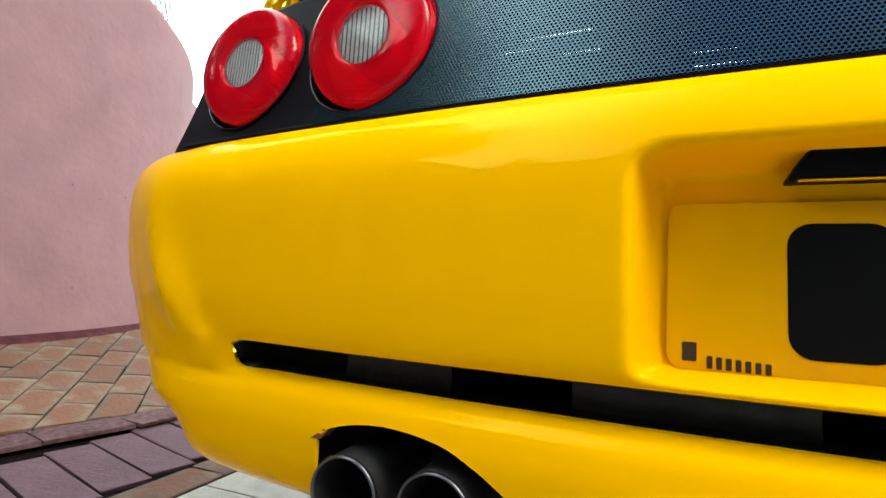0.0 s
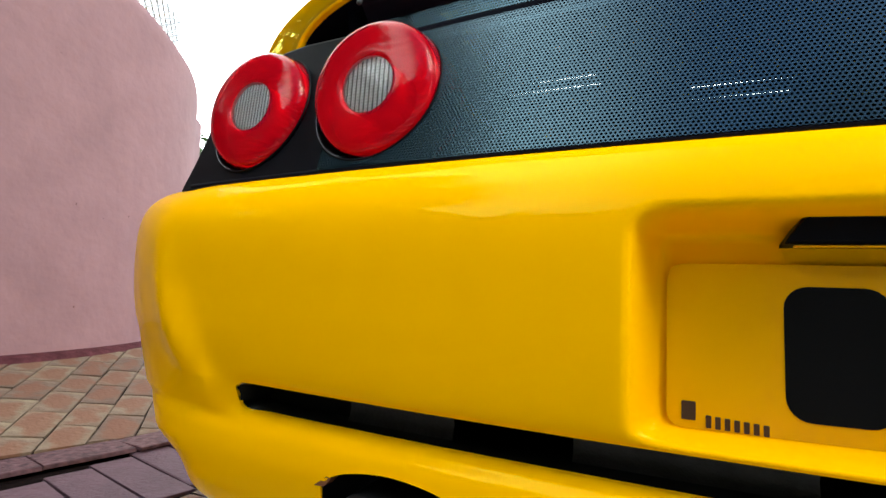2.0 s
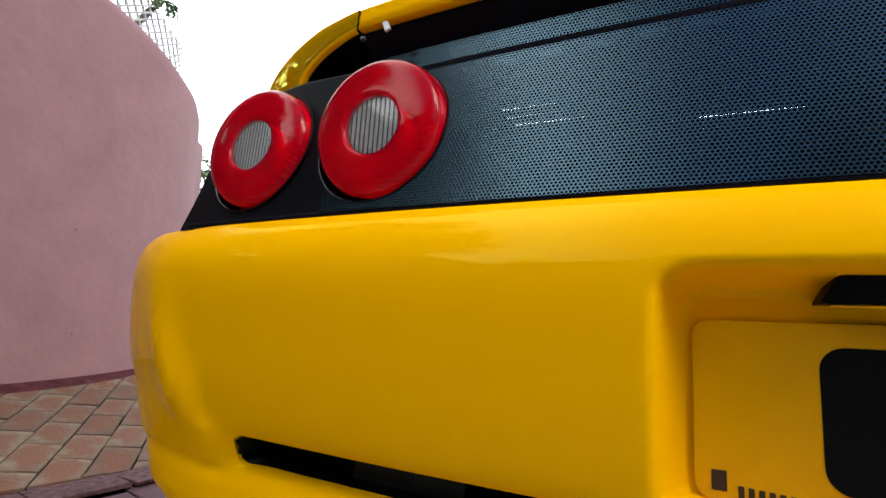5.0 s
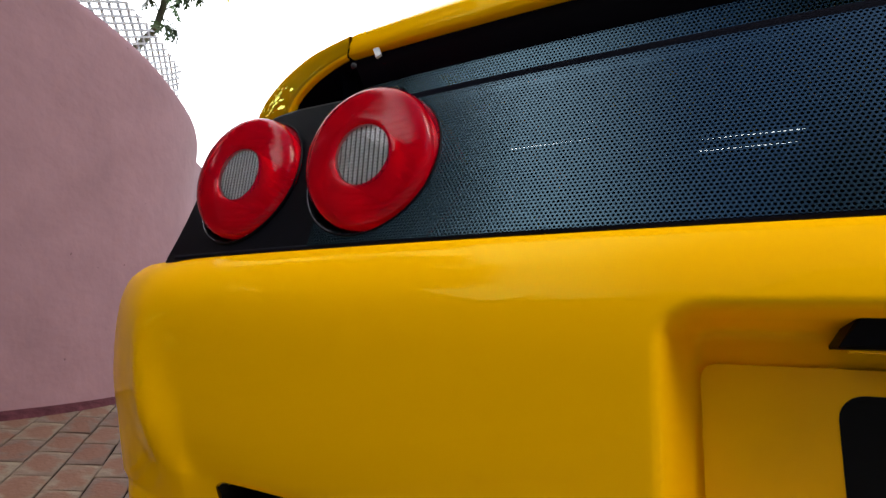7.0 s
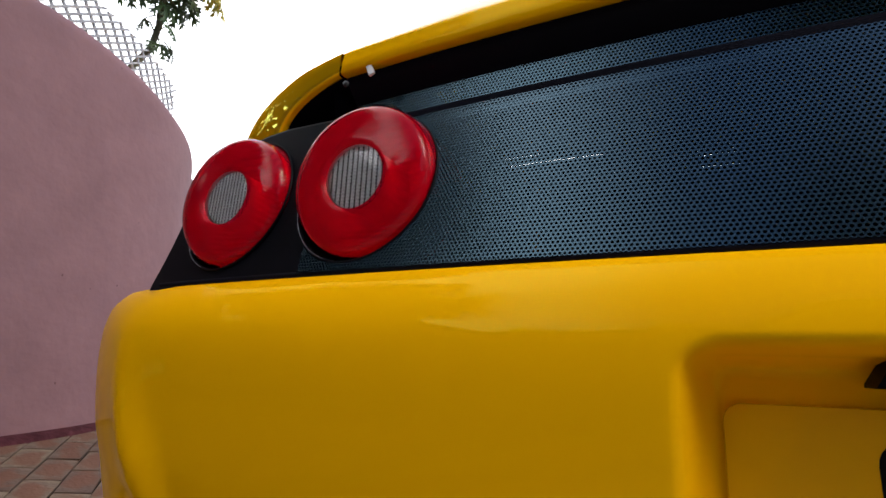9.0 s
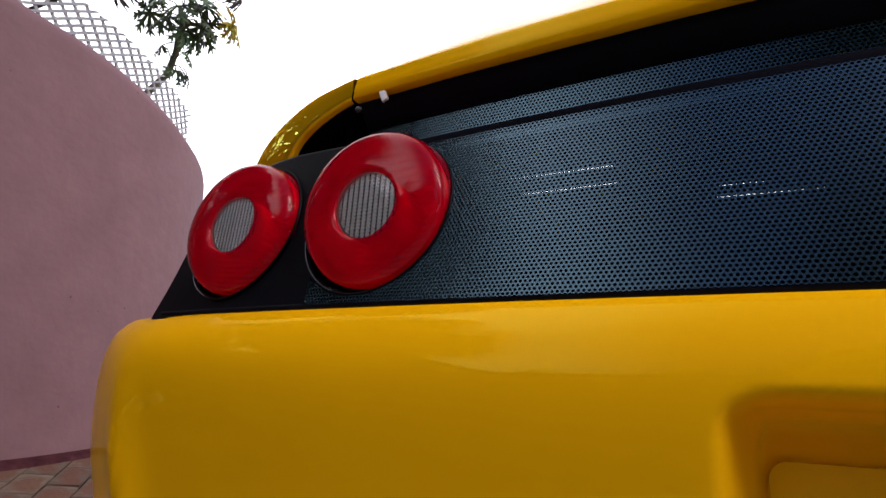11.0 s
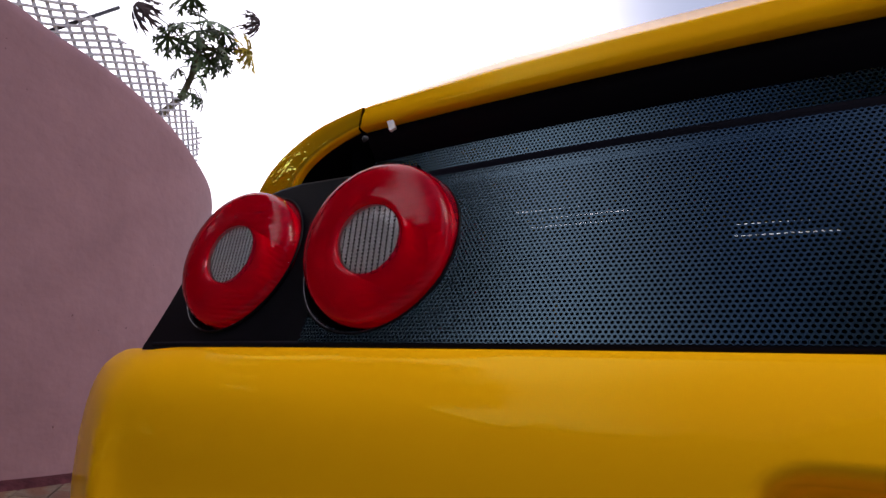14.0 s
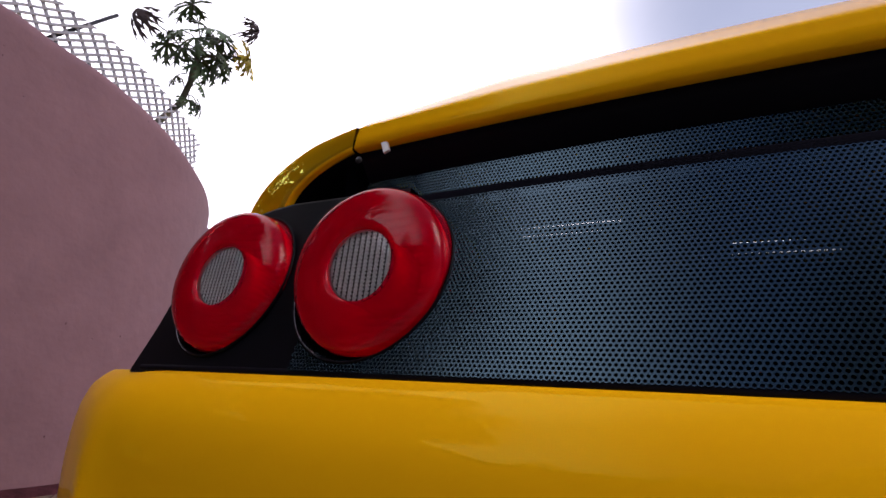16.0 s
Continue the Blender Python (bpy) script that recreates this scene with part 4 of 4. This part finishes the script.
# tail lamps
def tail_lamp(x, label):
    s = 1 if x > 0 else -1
    ax = abs(x)
    z = 0.6905 if ax < 0.6 else 0.6930
    face = Vector((s * ax, tail_y(ax, z) - 0.002, z))
    n = Vector((s * 2 * CURVE * ax, -1, 0.32)).normalized()
    def facing(n):
        zx = Vector((1, 0, 0))
        zx = (zx - n * zx.dot(n)).normalized()
        return Matrix.Translation(face) @ Matrix((zx, n.cross(zx), n)).transposed().to_4x4()

    lens_at = face
    face = face + Vector((s * 0.0035, 0.0, -0.001 if ax < 0.6 else 0.0))
    face.y = tail_y(abs(face.x), face.z) - 0.002
    m = facing(n)
    face = lens_at
    seat = part("lamp_seat", lathe([(0.0735, -0.045), (0.0738, -0.004), (0.0742, -0.0004), (0.0752, 0.0005), (0.0758, 0.0008), (0.0764, 0.0006), (0.0768, -0.0008)], m, 96), BLACK_PLASTIC, car)
    edge = [[m @ Vector((r * math.cos(a), r * math.sin(a), h)) for a in (radians(172 + 2.5 * k) if s < 0 else radians(8 - 2.5 * k) for k in range(32))] for r, h in ((0.0744, 0.0003), (0.0746, 0.0007), (0.0748, 0.0007), (0.0750, 0.0005))]
    ribbon("seat_edge", edge, SILVER, seat, label="thin worn bright edge")
    m = facing(Vector((s * 0.05, -1, 0.08 if ax < 0.6 else 0.13)).normalized())
    lens = part("tail_lamp", lathe([(0.0712, -0.05), (0.0718, -0.006), (0.0708, 0.004), (0.0695, 0.0095), (0.0680, 0.0135), (0.0656, 0.0165), (0.062, 0.0185), (0.057, 0.0200), (0.051, 0.0211), (0.044, 0.0219), (0.0375, 0.0224), (0.0330, 0.0227),
                                    (0.0310, 0.0226), (0.0298, 0.0214), (0.0290, 0.0196)], m, 96), RED_LENS, car, label)
    # stepped bowl behind the red lens
    bowl = bmesh.new()
    rings = []
    for q in range(31):
        f = q / 30
        lip = max(0.0, 1 - 6 * f)
        r = 0.0713 - 0.0413 * f - 0.0022 * lip
        rings.append([bowl.verts.new(m @ Vector((r * math.cos(a), r * math.sin(a), -0.004 + 0.013 * lip * lip - 0.020 * math.sin(f * math.pi / 2)
                                                 + (0.0007 if ax < 0.6 else 0.0024) * math.sin(r * math.sin(a) * 2 * math.pi / 0.0062)))) for a in (2 * math.pi * k / 120 for k in range(120))])
    rings.append([bowl.verts.new(m @ Vector((0.0296 * math.cos(a), 0.0296 * math.sin(a), 0.0165))) for a in (2 * math.pi * k / 120 for k in range(120))])
    for a, b in zip(rings, rings[1:]):
        for k in range(120):
            bowl.faces.new((a[k], a[(k + 1) % 120], b[(k + 1) % 120], b[k]))
    part("reflector", bowl, REFLECTOR, lens, "ribbed bright bowl behind the red lens")
    # pillow-faceted plate under the clear centre
    n_f = 150
    FLUTE = 0.0052 if ax < 0.6 else 0.0043
    vs, fs, gap = [], [], []
    for i in range(n_f + 1):
        for j in range(n_f + 1):
            u, v = (2 * j / n_f - 1) * 0.0292, (2 * i / n_f - 1) * 0.0292
            h = 0.0150 + 0.0010 * abs(math.sin(u * math.pi / FLUTE)) + 0.0004 * abs(math.sin(v * math.pi / 0.0032))
            vs.append(tuple(m @ Vector((u, v, h))))
            if i < n_f and j < n_f and math.hypot(u, v) < 0.0289:
                q = i * (n_f + 1) + j
                fs.append((q, q + 1, q + n_f + 2, q + n_f + 1))
                gap.append(1 if abs(math.sin(u * math.pi / FLUTE)) < 0.15 + 0.46 * abs(math.sin(v * math.pi / 0.0032)) else 0)
    plate_f = raw("facets", vs, fs, FACETS, lens, "rows of bright facets with dark gaps behind the clear centre")
    plate_f.data.materials.append(SLOT_BLACK)
    plate_f.data.polygons.foreach_set("material_index", gap)
    part("clear_centre", lathe([(0.0, 0.0206), (0.012, 0.0205), (0.022, 0.0202), (0.0275, 0.0198), (0.0294, 0.0192)], m, 64), CLEAR_COVER, lens, "clear round centre")


for x in (-0.529, 0.529):
    tail_lamp(x, "round glossy red inner tail lamp")
for x in (-0.698, 0.698):
    tail_lamp(x, "round glossy red outer tail lamp")

# rest of the body, wheels
bm = bmesh.new()
stations = [(1.02, 0.97, 0.92), (1.3, 0.95, 0.96), (1.8, 0.92, 0.98), (2.6, 0.92, 0.92), (3.3, 0.93, 0.82), (3.9, 0.86, 0.68), (4.2, 0.66, 0.52)]
loops = []
for y, w, h in stations:
    sec = [(-w * 0.93, 0.17), (-w, 0.30), (-w, 0.50), (-w * 0.97, 0.62), (-w * 0.88, h - 0.06), (-w * 0.74, h - 0.01), (-w * 0.4, h), (0, h + 0.005)]
    sec += [(-x, z) for x, z in reversed(sec[:-1])]
    loops.append([bm.verts.new((x, y, z)) for x, z in sec])
for a, b in zip(loops, loops[1:]):
    for k in range(len(a)):
        bm.faces.new((a[k], b[k], b[(k + 1) % len(a)], a[(k + 1) % len(a)]))
bm.faces.new(loops[-1])
bmesh.ops.recalc_face_normals(bm, faces=bm.faces[:])
part("body_shell", bm, YELLOW, car, "yellow body sides and nose")
for s in (-1, 1):
    ribbon("quarter_panel", [[(s * x, y, z) for x, z in ((0.94, 0.20), (0.97, 0.30), (0.975, 0.45), (0.965, 0.58), (0.945, 0.66), (0.91, 0.74))] for y in (0.42, 0.6, 0.8, 1.03)], YELLOW, car, label="yellow rear quarter panel")
bm = bmesh.new()
loops = []
for y, w, z0, z1 in ((1.15, 0.62, 0.93, 0.96), (1.7, 0.60, 0.94, 1.15), (2.2, 0.58, 0.92, 1.17), (2.95, 0.62, 0.88, 0.90)):
    loops.append([bm.verts.new(p) for p in ((-w - 0.12, y, z0), (-w * 0.92, y, z1 - 0.02), (0, y, z1), (w * 0.92, y, z1 - 0.02), (w + 0.12, y, z0))])
for a, b in zip(loops, loops[1:]):
    for k in range(4):
        bm.faces.new((a[k], a[k + 1], b[k + 1], b[k]))
part("cabin", bm, GLASS_DARK, car, "dark cabin glass")
for y in (0.82, 3.27):
    for s in (-1, 1):
        m = Matrix.Translation((s * 0.83, y, 0.315)) @ Matrix.Rotation(radians(90), 4, "Y")
        tyre = part("wheel", lathe([(0.21, -0.10), (0.29, -0.115), (0.315, -0.09), (0.315, 0.09), (0.29, 0.115), (0.21, 0.10)], m, 48), RUBBER, car, "black tyre on alloy rim")
        part("rim", lathe([(0.0, s * 0.07), (0.05, s * 0.08), (0.19, s * 0.06), (0.215, s * 0.10), (0.212, -s * 0.1)], m, 40), RIM, tyre)


# ---- plants and surroundings ----
def leaf_mesh(name, size, material, seed, droop=0.25, fold=1.0):
    """A deeply lobed, hand-shaped leaf, lying along +x from its stalk, with side lobes on each finger."""
    rng = random.Random(seed)
    vs, fs = [], []

    def blade(o, a, length, width):
        d = Vector((math.cos(a), math.sin(a), 0))
        n = Vector((-d.y, d.x, 0))
        base = len(vs)
        for t, w in ((0, 0.25), (0.25, 0.75), (0.5, 1.0), (0.78, 0.6), (1.0, 0.02)):
            c = o + d * length * t
            z = -droop * (c.length / size) ** 2 * size
            for sgn in (-1, 0, 1):
                p = c + n * width * w * sgn
                vs.append((p.x, p.y * fold, z + (0.12 * width if sgn == 0 else 0)))
        for k in range(4):
            for e in range(2):
                q = base + 3 * k + e
                fs.append((q, q + 1, q + 4, q + 3))

    for k in range(7):
        a = radians(-126 + 42 * k + rng.uniform(-7, 7))
        length = size * (1.0 - 0.06 * abs(k - 3)) * rng.uniform(0.88, 1.05)
        blade(Vector((0, 0, 0)), a, length, size * 0.10)
        for t in (0.42, 0.66):
            for sgn in (-1, 1):
                o = Vector((math.cos(a), math.sin(a), 0)) * length * t
                blade(o, a + sgn * radians(42), length * 0.38 * (1.15 - 0.5 * t), size * 0.06)
    me = bpy.data.meshes.new(name)
    me.from_pydata(vs, [], fs)
    me.materials.append(material)
    return me


def leafy_plant(label, base, stem_pts, leaves):
    """leaves: (attach, tip, size, material, seed, turn)."""
    plant = empty("papaya_plant", label, "plant", base)
    inv = Matrix.Translation(base).inverted()
    ob = part("stem", tube(stem_pts, [0.032 - 0.012 * k / (len(stem_pts) - 1) for k in range(len(stem_pts))], 10), STEM, plant)
    ob.matrix_parent_inverse = inv
    for a, b, size, material, seed, tip in leaves:
        a, b = Vector(a), Vector(b)
        mid = (a + b) / 2 + Vector((0, 0, 0.04))
        st = part("leaf_stalk", tube([a, mid, b], 0.005, 6), STEM, plant)
        st.matrix_parent_inverse = inv
        lf = new("leaf", leaf_mesh("leaf", size, material, seed, 0.45 if material is not LEAF_DRY else 1.3, 1.0 if material is not LEAF_DRY else 0.45))
        lf.parent = plant
        lf.matrix_parent_inverse = inv
        d = (b - a)
        lf.matrix_basis = Matrix.Translation(b) @ Matrix.Rotation(math.atan2(d.y, d.x), 4, "Z") @ Matrix.Rotation(radians(tip), 4, "Y") @ Matrix.Rotation(radians(seed * 37 % 50 - 25), 4, "X")
    return plant


# camera-facing axes of the plant: sideways and up
C = Vector((-3.90, 2.39, 0))
RIGHT = Vector((0.60, 0.80, 0))


def at(right, up, back=0.0):
    return C + RIGHT * right + Vector((-0.8, 0.6, 0)) * back + Vector((0, 0, up))


leafy_plant("young papaya plant with lobed green leaves and a yellowing one", tuple(at(0, 1.6)),
            [at(-0.42, 1.6), at(-0.40, 2.1), at(-0.22, 2.45), at(-0.04, 2.75), at(0.0, 2.95), at(0.0, 3.1), at(0.03, 3.3)],
            [(at(0.02, 3.29), at(0.10, 3.37, -0.2), 0.22, LEAF, 1, 25), (at(0.02, 3.29), at(-0.14, 3.33, -0.1), 0.22, LEAF, 2, 35), (at(0.02, 3.25), at(0.16, 3.29, 0.1), 0.22, LEAF, 3, 40),
             (at(0.0, 3.22), at(-0.02, 3.23, -0.22), 0.22, LEAF, 4, 50), (at(0.02, 3.27), at(0.18, 3.49, 0.1), 0.22, LEAF, 5, 15), (at(0.02, 3.32), at(-0.10, 3.66, 0.0), 0.24, LEAF, 6, 25),
             (at(0.0, 3.17), at(0.12, 3.17, 0.05), 0.20, LEAF, 7, 60), (at(0.0, 3.19), at(-0.10, 3.17, -0.1), 0.20, LEAF, 14, 55), (at(0.0, 3.27), at(0.02, 3.43, -0.1), 0.21, LEAF, 15, 20),
             (at(0.0, 3.27), at(-0.22, 3.29, 0.1), 0.20, LEAF, 16, 45), (at(0.0, 3.17), at(0.22, 3.19, -0.1), 0.19, LEAF, 17, 55), (at(0.0, 3.12), at(0.03, 3.07, -0.12), 0.18, LEAF, 18, 60),
             (at(0.02, 3.2), at(0.40, 3.32, 0.0), 0.22, LEAF_YELLOW, 8, 50), (at(0.02, 3.18), at(0.38, 3.30, -0.05), 0.20, LEAF_YELLOW, 19, 60),
             (at(0.0, 3.15), at(-0.48, 3.44, 0.0), 0.24, LEAF_DRY, 9, 55), (at(0.02, 3.25), at(0.44, 3.66, 0.0), 0.19, LEAF_DRY, 10, 60),
             (at(-0.01, 2.89), at(0.09, 2.89, -0.1), 0.13, LEAF, 11, 50), (at(-0.02, 2.87), at(-0.10, 2.95, -0.05), 0.13, LEAF, 12, 40), (at(-0.02, 2.84), at(0.10, 2.79, 0.05), 0.12, LEAF, 13, 60), (at(-0.02, 2.84), at(0.02, 2.77, -0.05), 0.13, LEAF, 20, 60)])

far = tagged(part("garden_wall", box(3.0, 0.3, 2.75, (-8.15, 4.5, 1.375), 0.02), PINK, None, "distant pale pink boundary wall beyond the curve"), category="wall", kind="structure")
far.matrix_basis = Matrix.Translation((-6.82, 5.33, 0)) @ Matrix.Rotation(radians(125), 4, "Z") @ Matrix.Translation((8.15 - 1.5, -4.5, 0))


def foliage(name, centre, size, count, leaf, material, seed, parent=None, label=""):
    rng = random.Random(seed)
    vs, fs = [], []
    for k in range(count):
        while True:
            p = Vector((rng.uniform(-1, 1), rng.uniform(-1, 1), rng.uniform(-1, 1)))
            if p.length < 1 and p.length > rng.uniform(0, 0.85):
                break
        p *= 0.85 + 0.5 * noise.noise(p * 2.1 + Vector((seed, 0, 0)))
        c = Vector(centre) + Vector((p.x * size[0], p.y * size[1], p.z * size[2]))
        u = Vector((rng.gauss(0, 1), rng.gauss(0, 1), rng.gauss(0, 1))).normalized()
        v = u.orthogonal().normalized()
        b = len(vs)
        vs += [tuple(c - u * leaf), tuple(c + v * leaf * 0.4), tuple(c + u * leaf), tuple(c - v * leaf * 0.4)]
        fs.append((b, b + 1, b + 2, b + 3))
    return raw(name, vs, fs, material, parent, label, False)


def tree(base, height, crown, seed, label):
    t = empty("tree", label, "tree", base)
    b = Vector(base)
    part("trunk", tube([(0, 0, 0), (0.05, 0.02, height * 0.4), (-0.03, 0.05, height * 0.75)], [0.14, 0.1, 0.05], 10), STEM, t)
    rng = random.Random(seed)
    for k in range(4):
        a = rng.uniform(0, 6.28)
        part("limb", tube([(0, 0, height * 0.5), (math.cos(a) * crown[0] * 0.6, math.sin(a) * crown[1] * 0.6, height * 0.8)], [0.06, 0.02], 6), STEM, t)
    foliage("crown", (0, 0, height * 0.78), crown, 6500, 0.13, LEAF, seed, t)
    return t


bush = tagged(foliage("far_bush", (-7.35, 6.25, 2.0), (0.75, 0.75, 1.0), 1800, 0.05, LEAF, 5, None, "small-leaved green bush beyond the far wall"), category="bush", kind="stuff")


# unseen houses across the paving, added with trees to shape what the paint mirrors
def house(centre, size, label):
    h = empty("house", label, "house", centre)
    sx, sy, sz = size
    part("wall", box(sx, sy, sz, (0, 0, sz / 2), 0.02), HOUSE, h, smooth=False)
    bm = bmesh.new()
    v = [bm.verts.new(p) for p in ((-sx / 2 - 0.4, -sy / 2 - 0.4, sz), (sx / 2 + 0.4, -sy / 2 - 0.4, sz), (sx / 2 + 0.4, sy / 2 + 0.4, sz), (-sx / 2 - 0.4, sy / 2 + 0.4, sz), (-sx / 2 + 1, 0, sz + 1.0), (sx / 2 - 1, 0, sz + 1.0))]
    for f in ((0, 1, 5, 4), (2, 3, 4, 5), (1, 2, 5), (3, 0, 4), (3, 2, 1, 0)):
        bm.faces.new([v[k] for k in f])
    part("roof", bm, ROOF, h, smooth=False)
    return h


def palm(base, height, seed, label):
    t = empty("palm_tree", label, "palm", base)
    rng = random.Random(seed)
    part("trunk", tube([(0, 0, 0), (0.04, 0.0, height * 0.5), (-0.02, 0.03, height)], [0.16, 0.12, 0.10], 12), STEM, t)
    for k in range(22):
        a = 2 * math.pi * k / 22 * 2.6 + rng.uniform(-0.2, 0.2)
        lift = rng.uniform(-0.3, 1.0)
        length = rng.uniform(1.2, 1.6)
        d = Vector((math.cos(a), math.sin(a), 0))
        pts = [Vector((0, 0, height)) + d * length * f + Vector((0, 0, length * (lift * f - 1.1 * f * f))) for f in (0, 0.2, 0.4, 0.6, 0.8, 1.0)]
        vs, fs = [], []
        for i in range(5):
            for q in range(5):
                f = q / 5
                p = pts[i].lerp(pts[i + 1], f)
                w = 0.34 * math.sin(math.pi * min(1, (i + f) / 5 * 0.9 + 0.1))
                side = Vector((-d.y, d.x, 0))
                for sg in (-1, 1):
                    b = len(vs)
                    tipp = p + side * sg * w + d * 0.12 - Vector((0, 0, w * 0.45))
                    vs += [tuple(p - d * 0.012), tuple(p + d * 0.012), tuple(tipp)]
                    fs.append((b, b + 1, b + 2))
        raw("frond", vs, fs, LEAF, t, smooth=False)
    return t


house((3.4, -8.6, 0), (16, 5, 3.9), "unseen low rendered house across the paving, added for reflections")
house((-8.6, -6.6, 0), (7, 5.6, 4.4), "unseen low rendered house beside the paving, added for reflections")
palm((-4.55, -3.75, 0), 6.4, 31, "slender palm with feathery fronds")
# the last two trees, far right, are unseen additions that darken reflections
for k, (x, y, h, c) in enumerate(((-5.3, -2.9, 7.0, 1.9), (-5.6, -0.9, 7.6, 1.9), (1.2, -4.9, 5.6, 1.5), (8.5, -3.5, 5.5, 2.2), (9.5, 1.5, 5.5, 2.2))):
    tree((x, y, 0), h, (c, c, h * 0.40), 21 + k, "leafy green tree beside the paving, out of view")
for k, (x, top) in enumerate(((-3.3, 4.6), (-2.1, 4.2), (-1.2, 4.9), (-0.2, 4.4))):
    tagged(foliage("shrub", (x, -5.7, top * 0.5), (0.8, 0.45, top * 0.52), 1500, 0.11, LEAF, 60 + k, None, "tall leafy green shrub along the house wall"), category="shrub", kind="stuff")
# unseen hedge added on the right to close off the reflected horizon
tagged(foliage("hedge", (9.5, -1.0, 1.2), (1.6, 6.0, 1.8), 6000, 0.1, LEAF, 42, None, "unseen dense dark green hedge under the trees, added for reflections"), category="hedge", kind="stuff")
# added out of view to block low sky mirrored in the bumper's left end
tagged(foliage("hedge", (-7.4, -1.6, 2.1), (0.8, 2.6, 2.3), 7000, 0.13, LEAF, 43, None, "unseen tall dark green hedge, added to block a reflected sky gap"), category="hedge", kind="stuff")
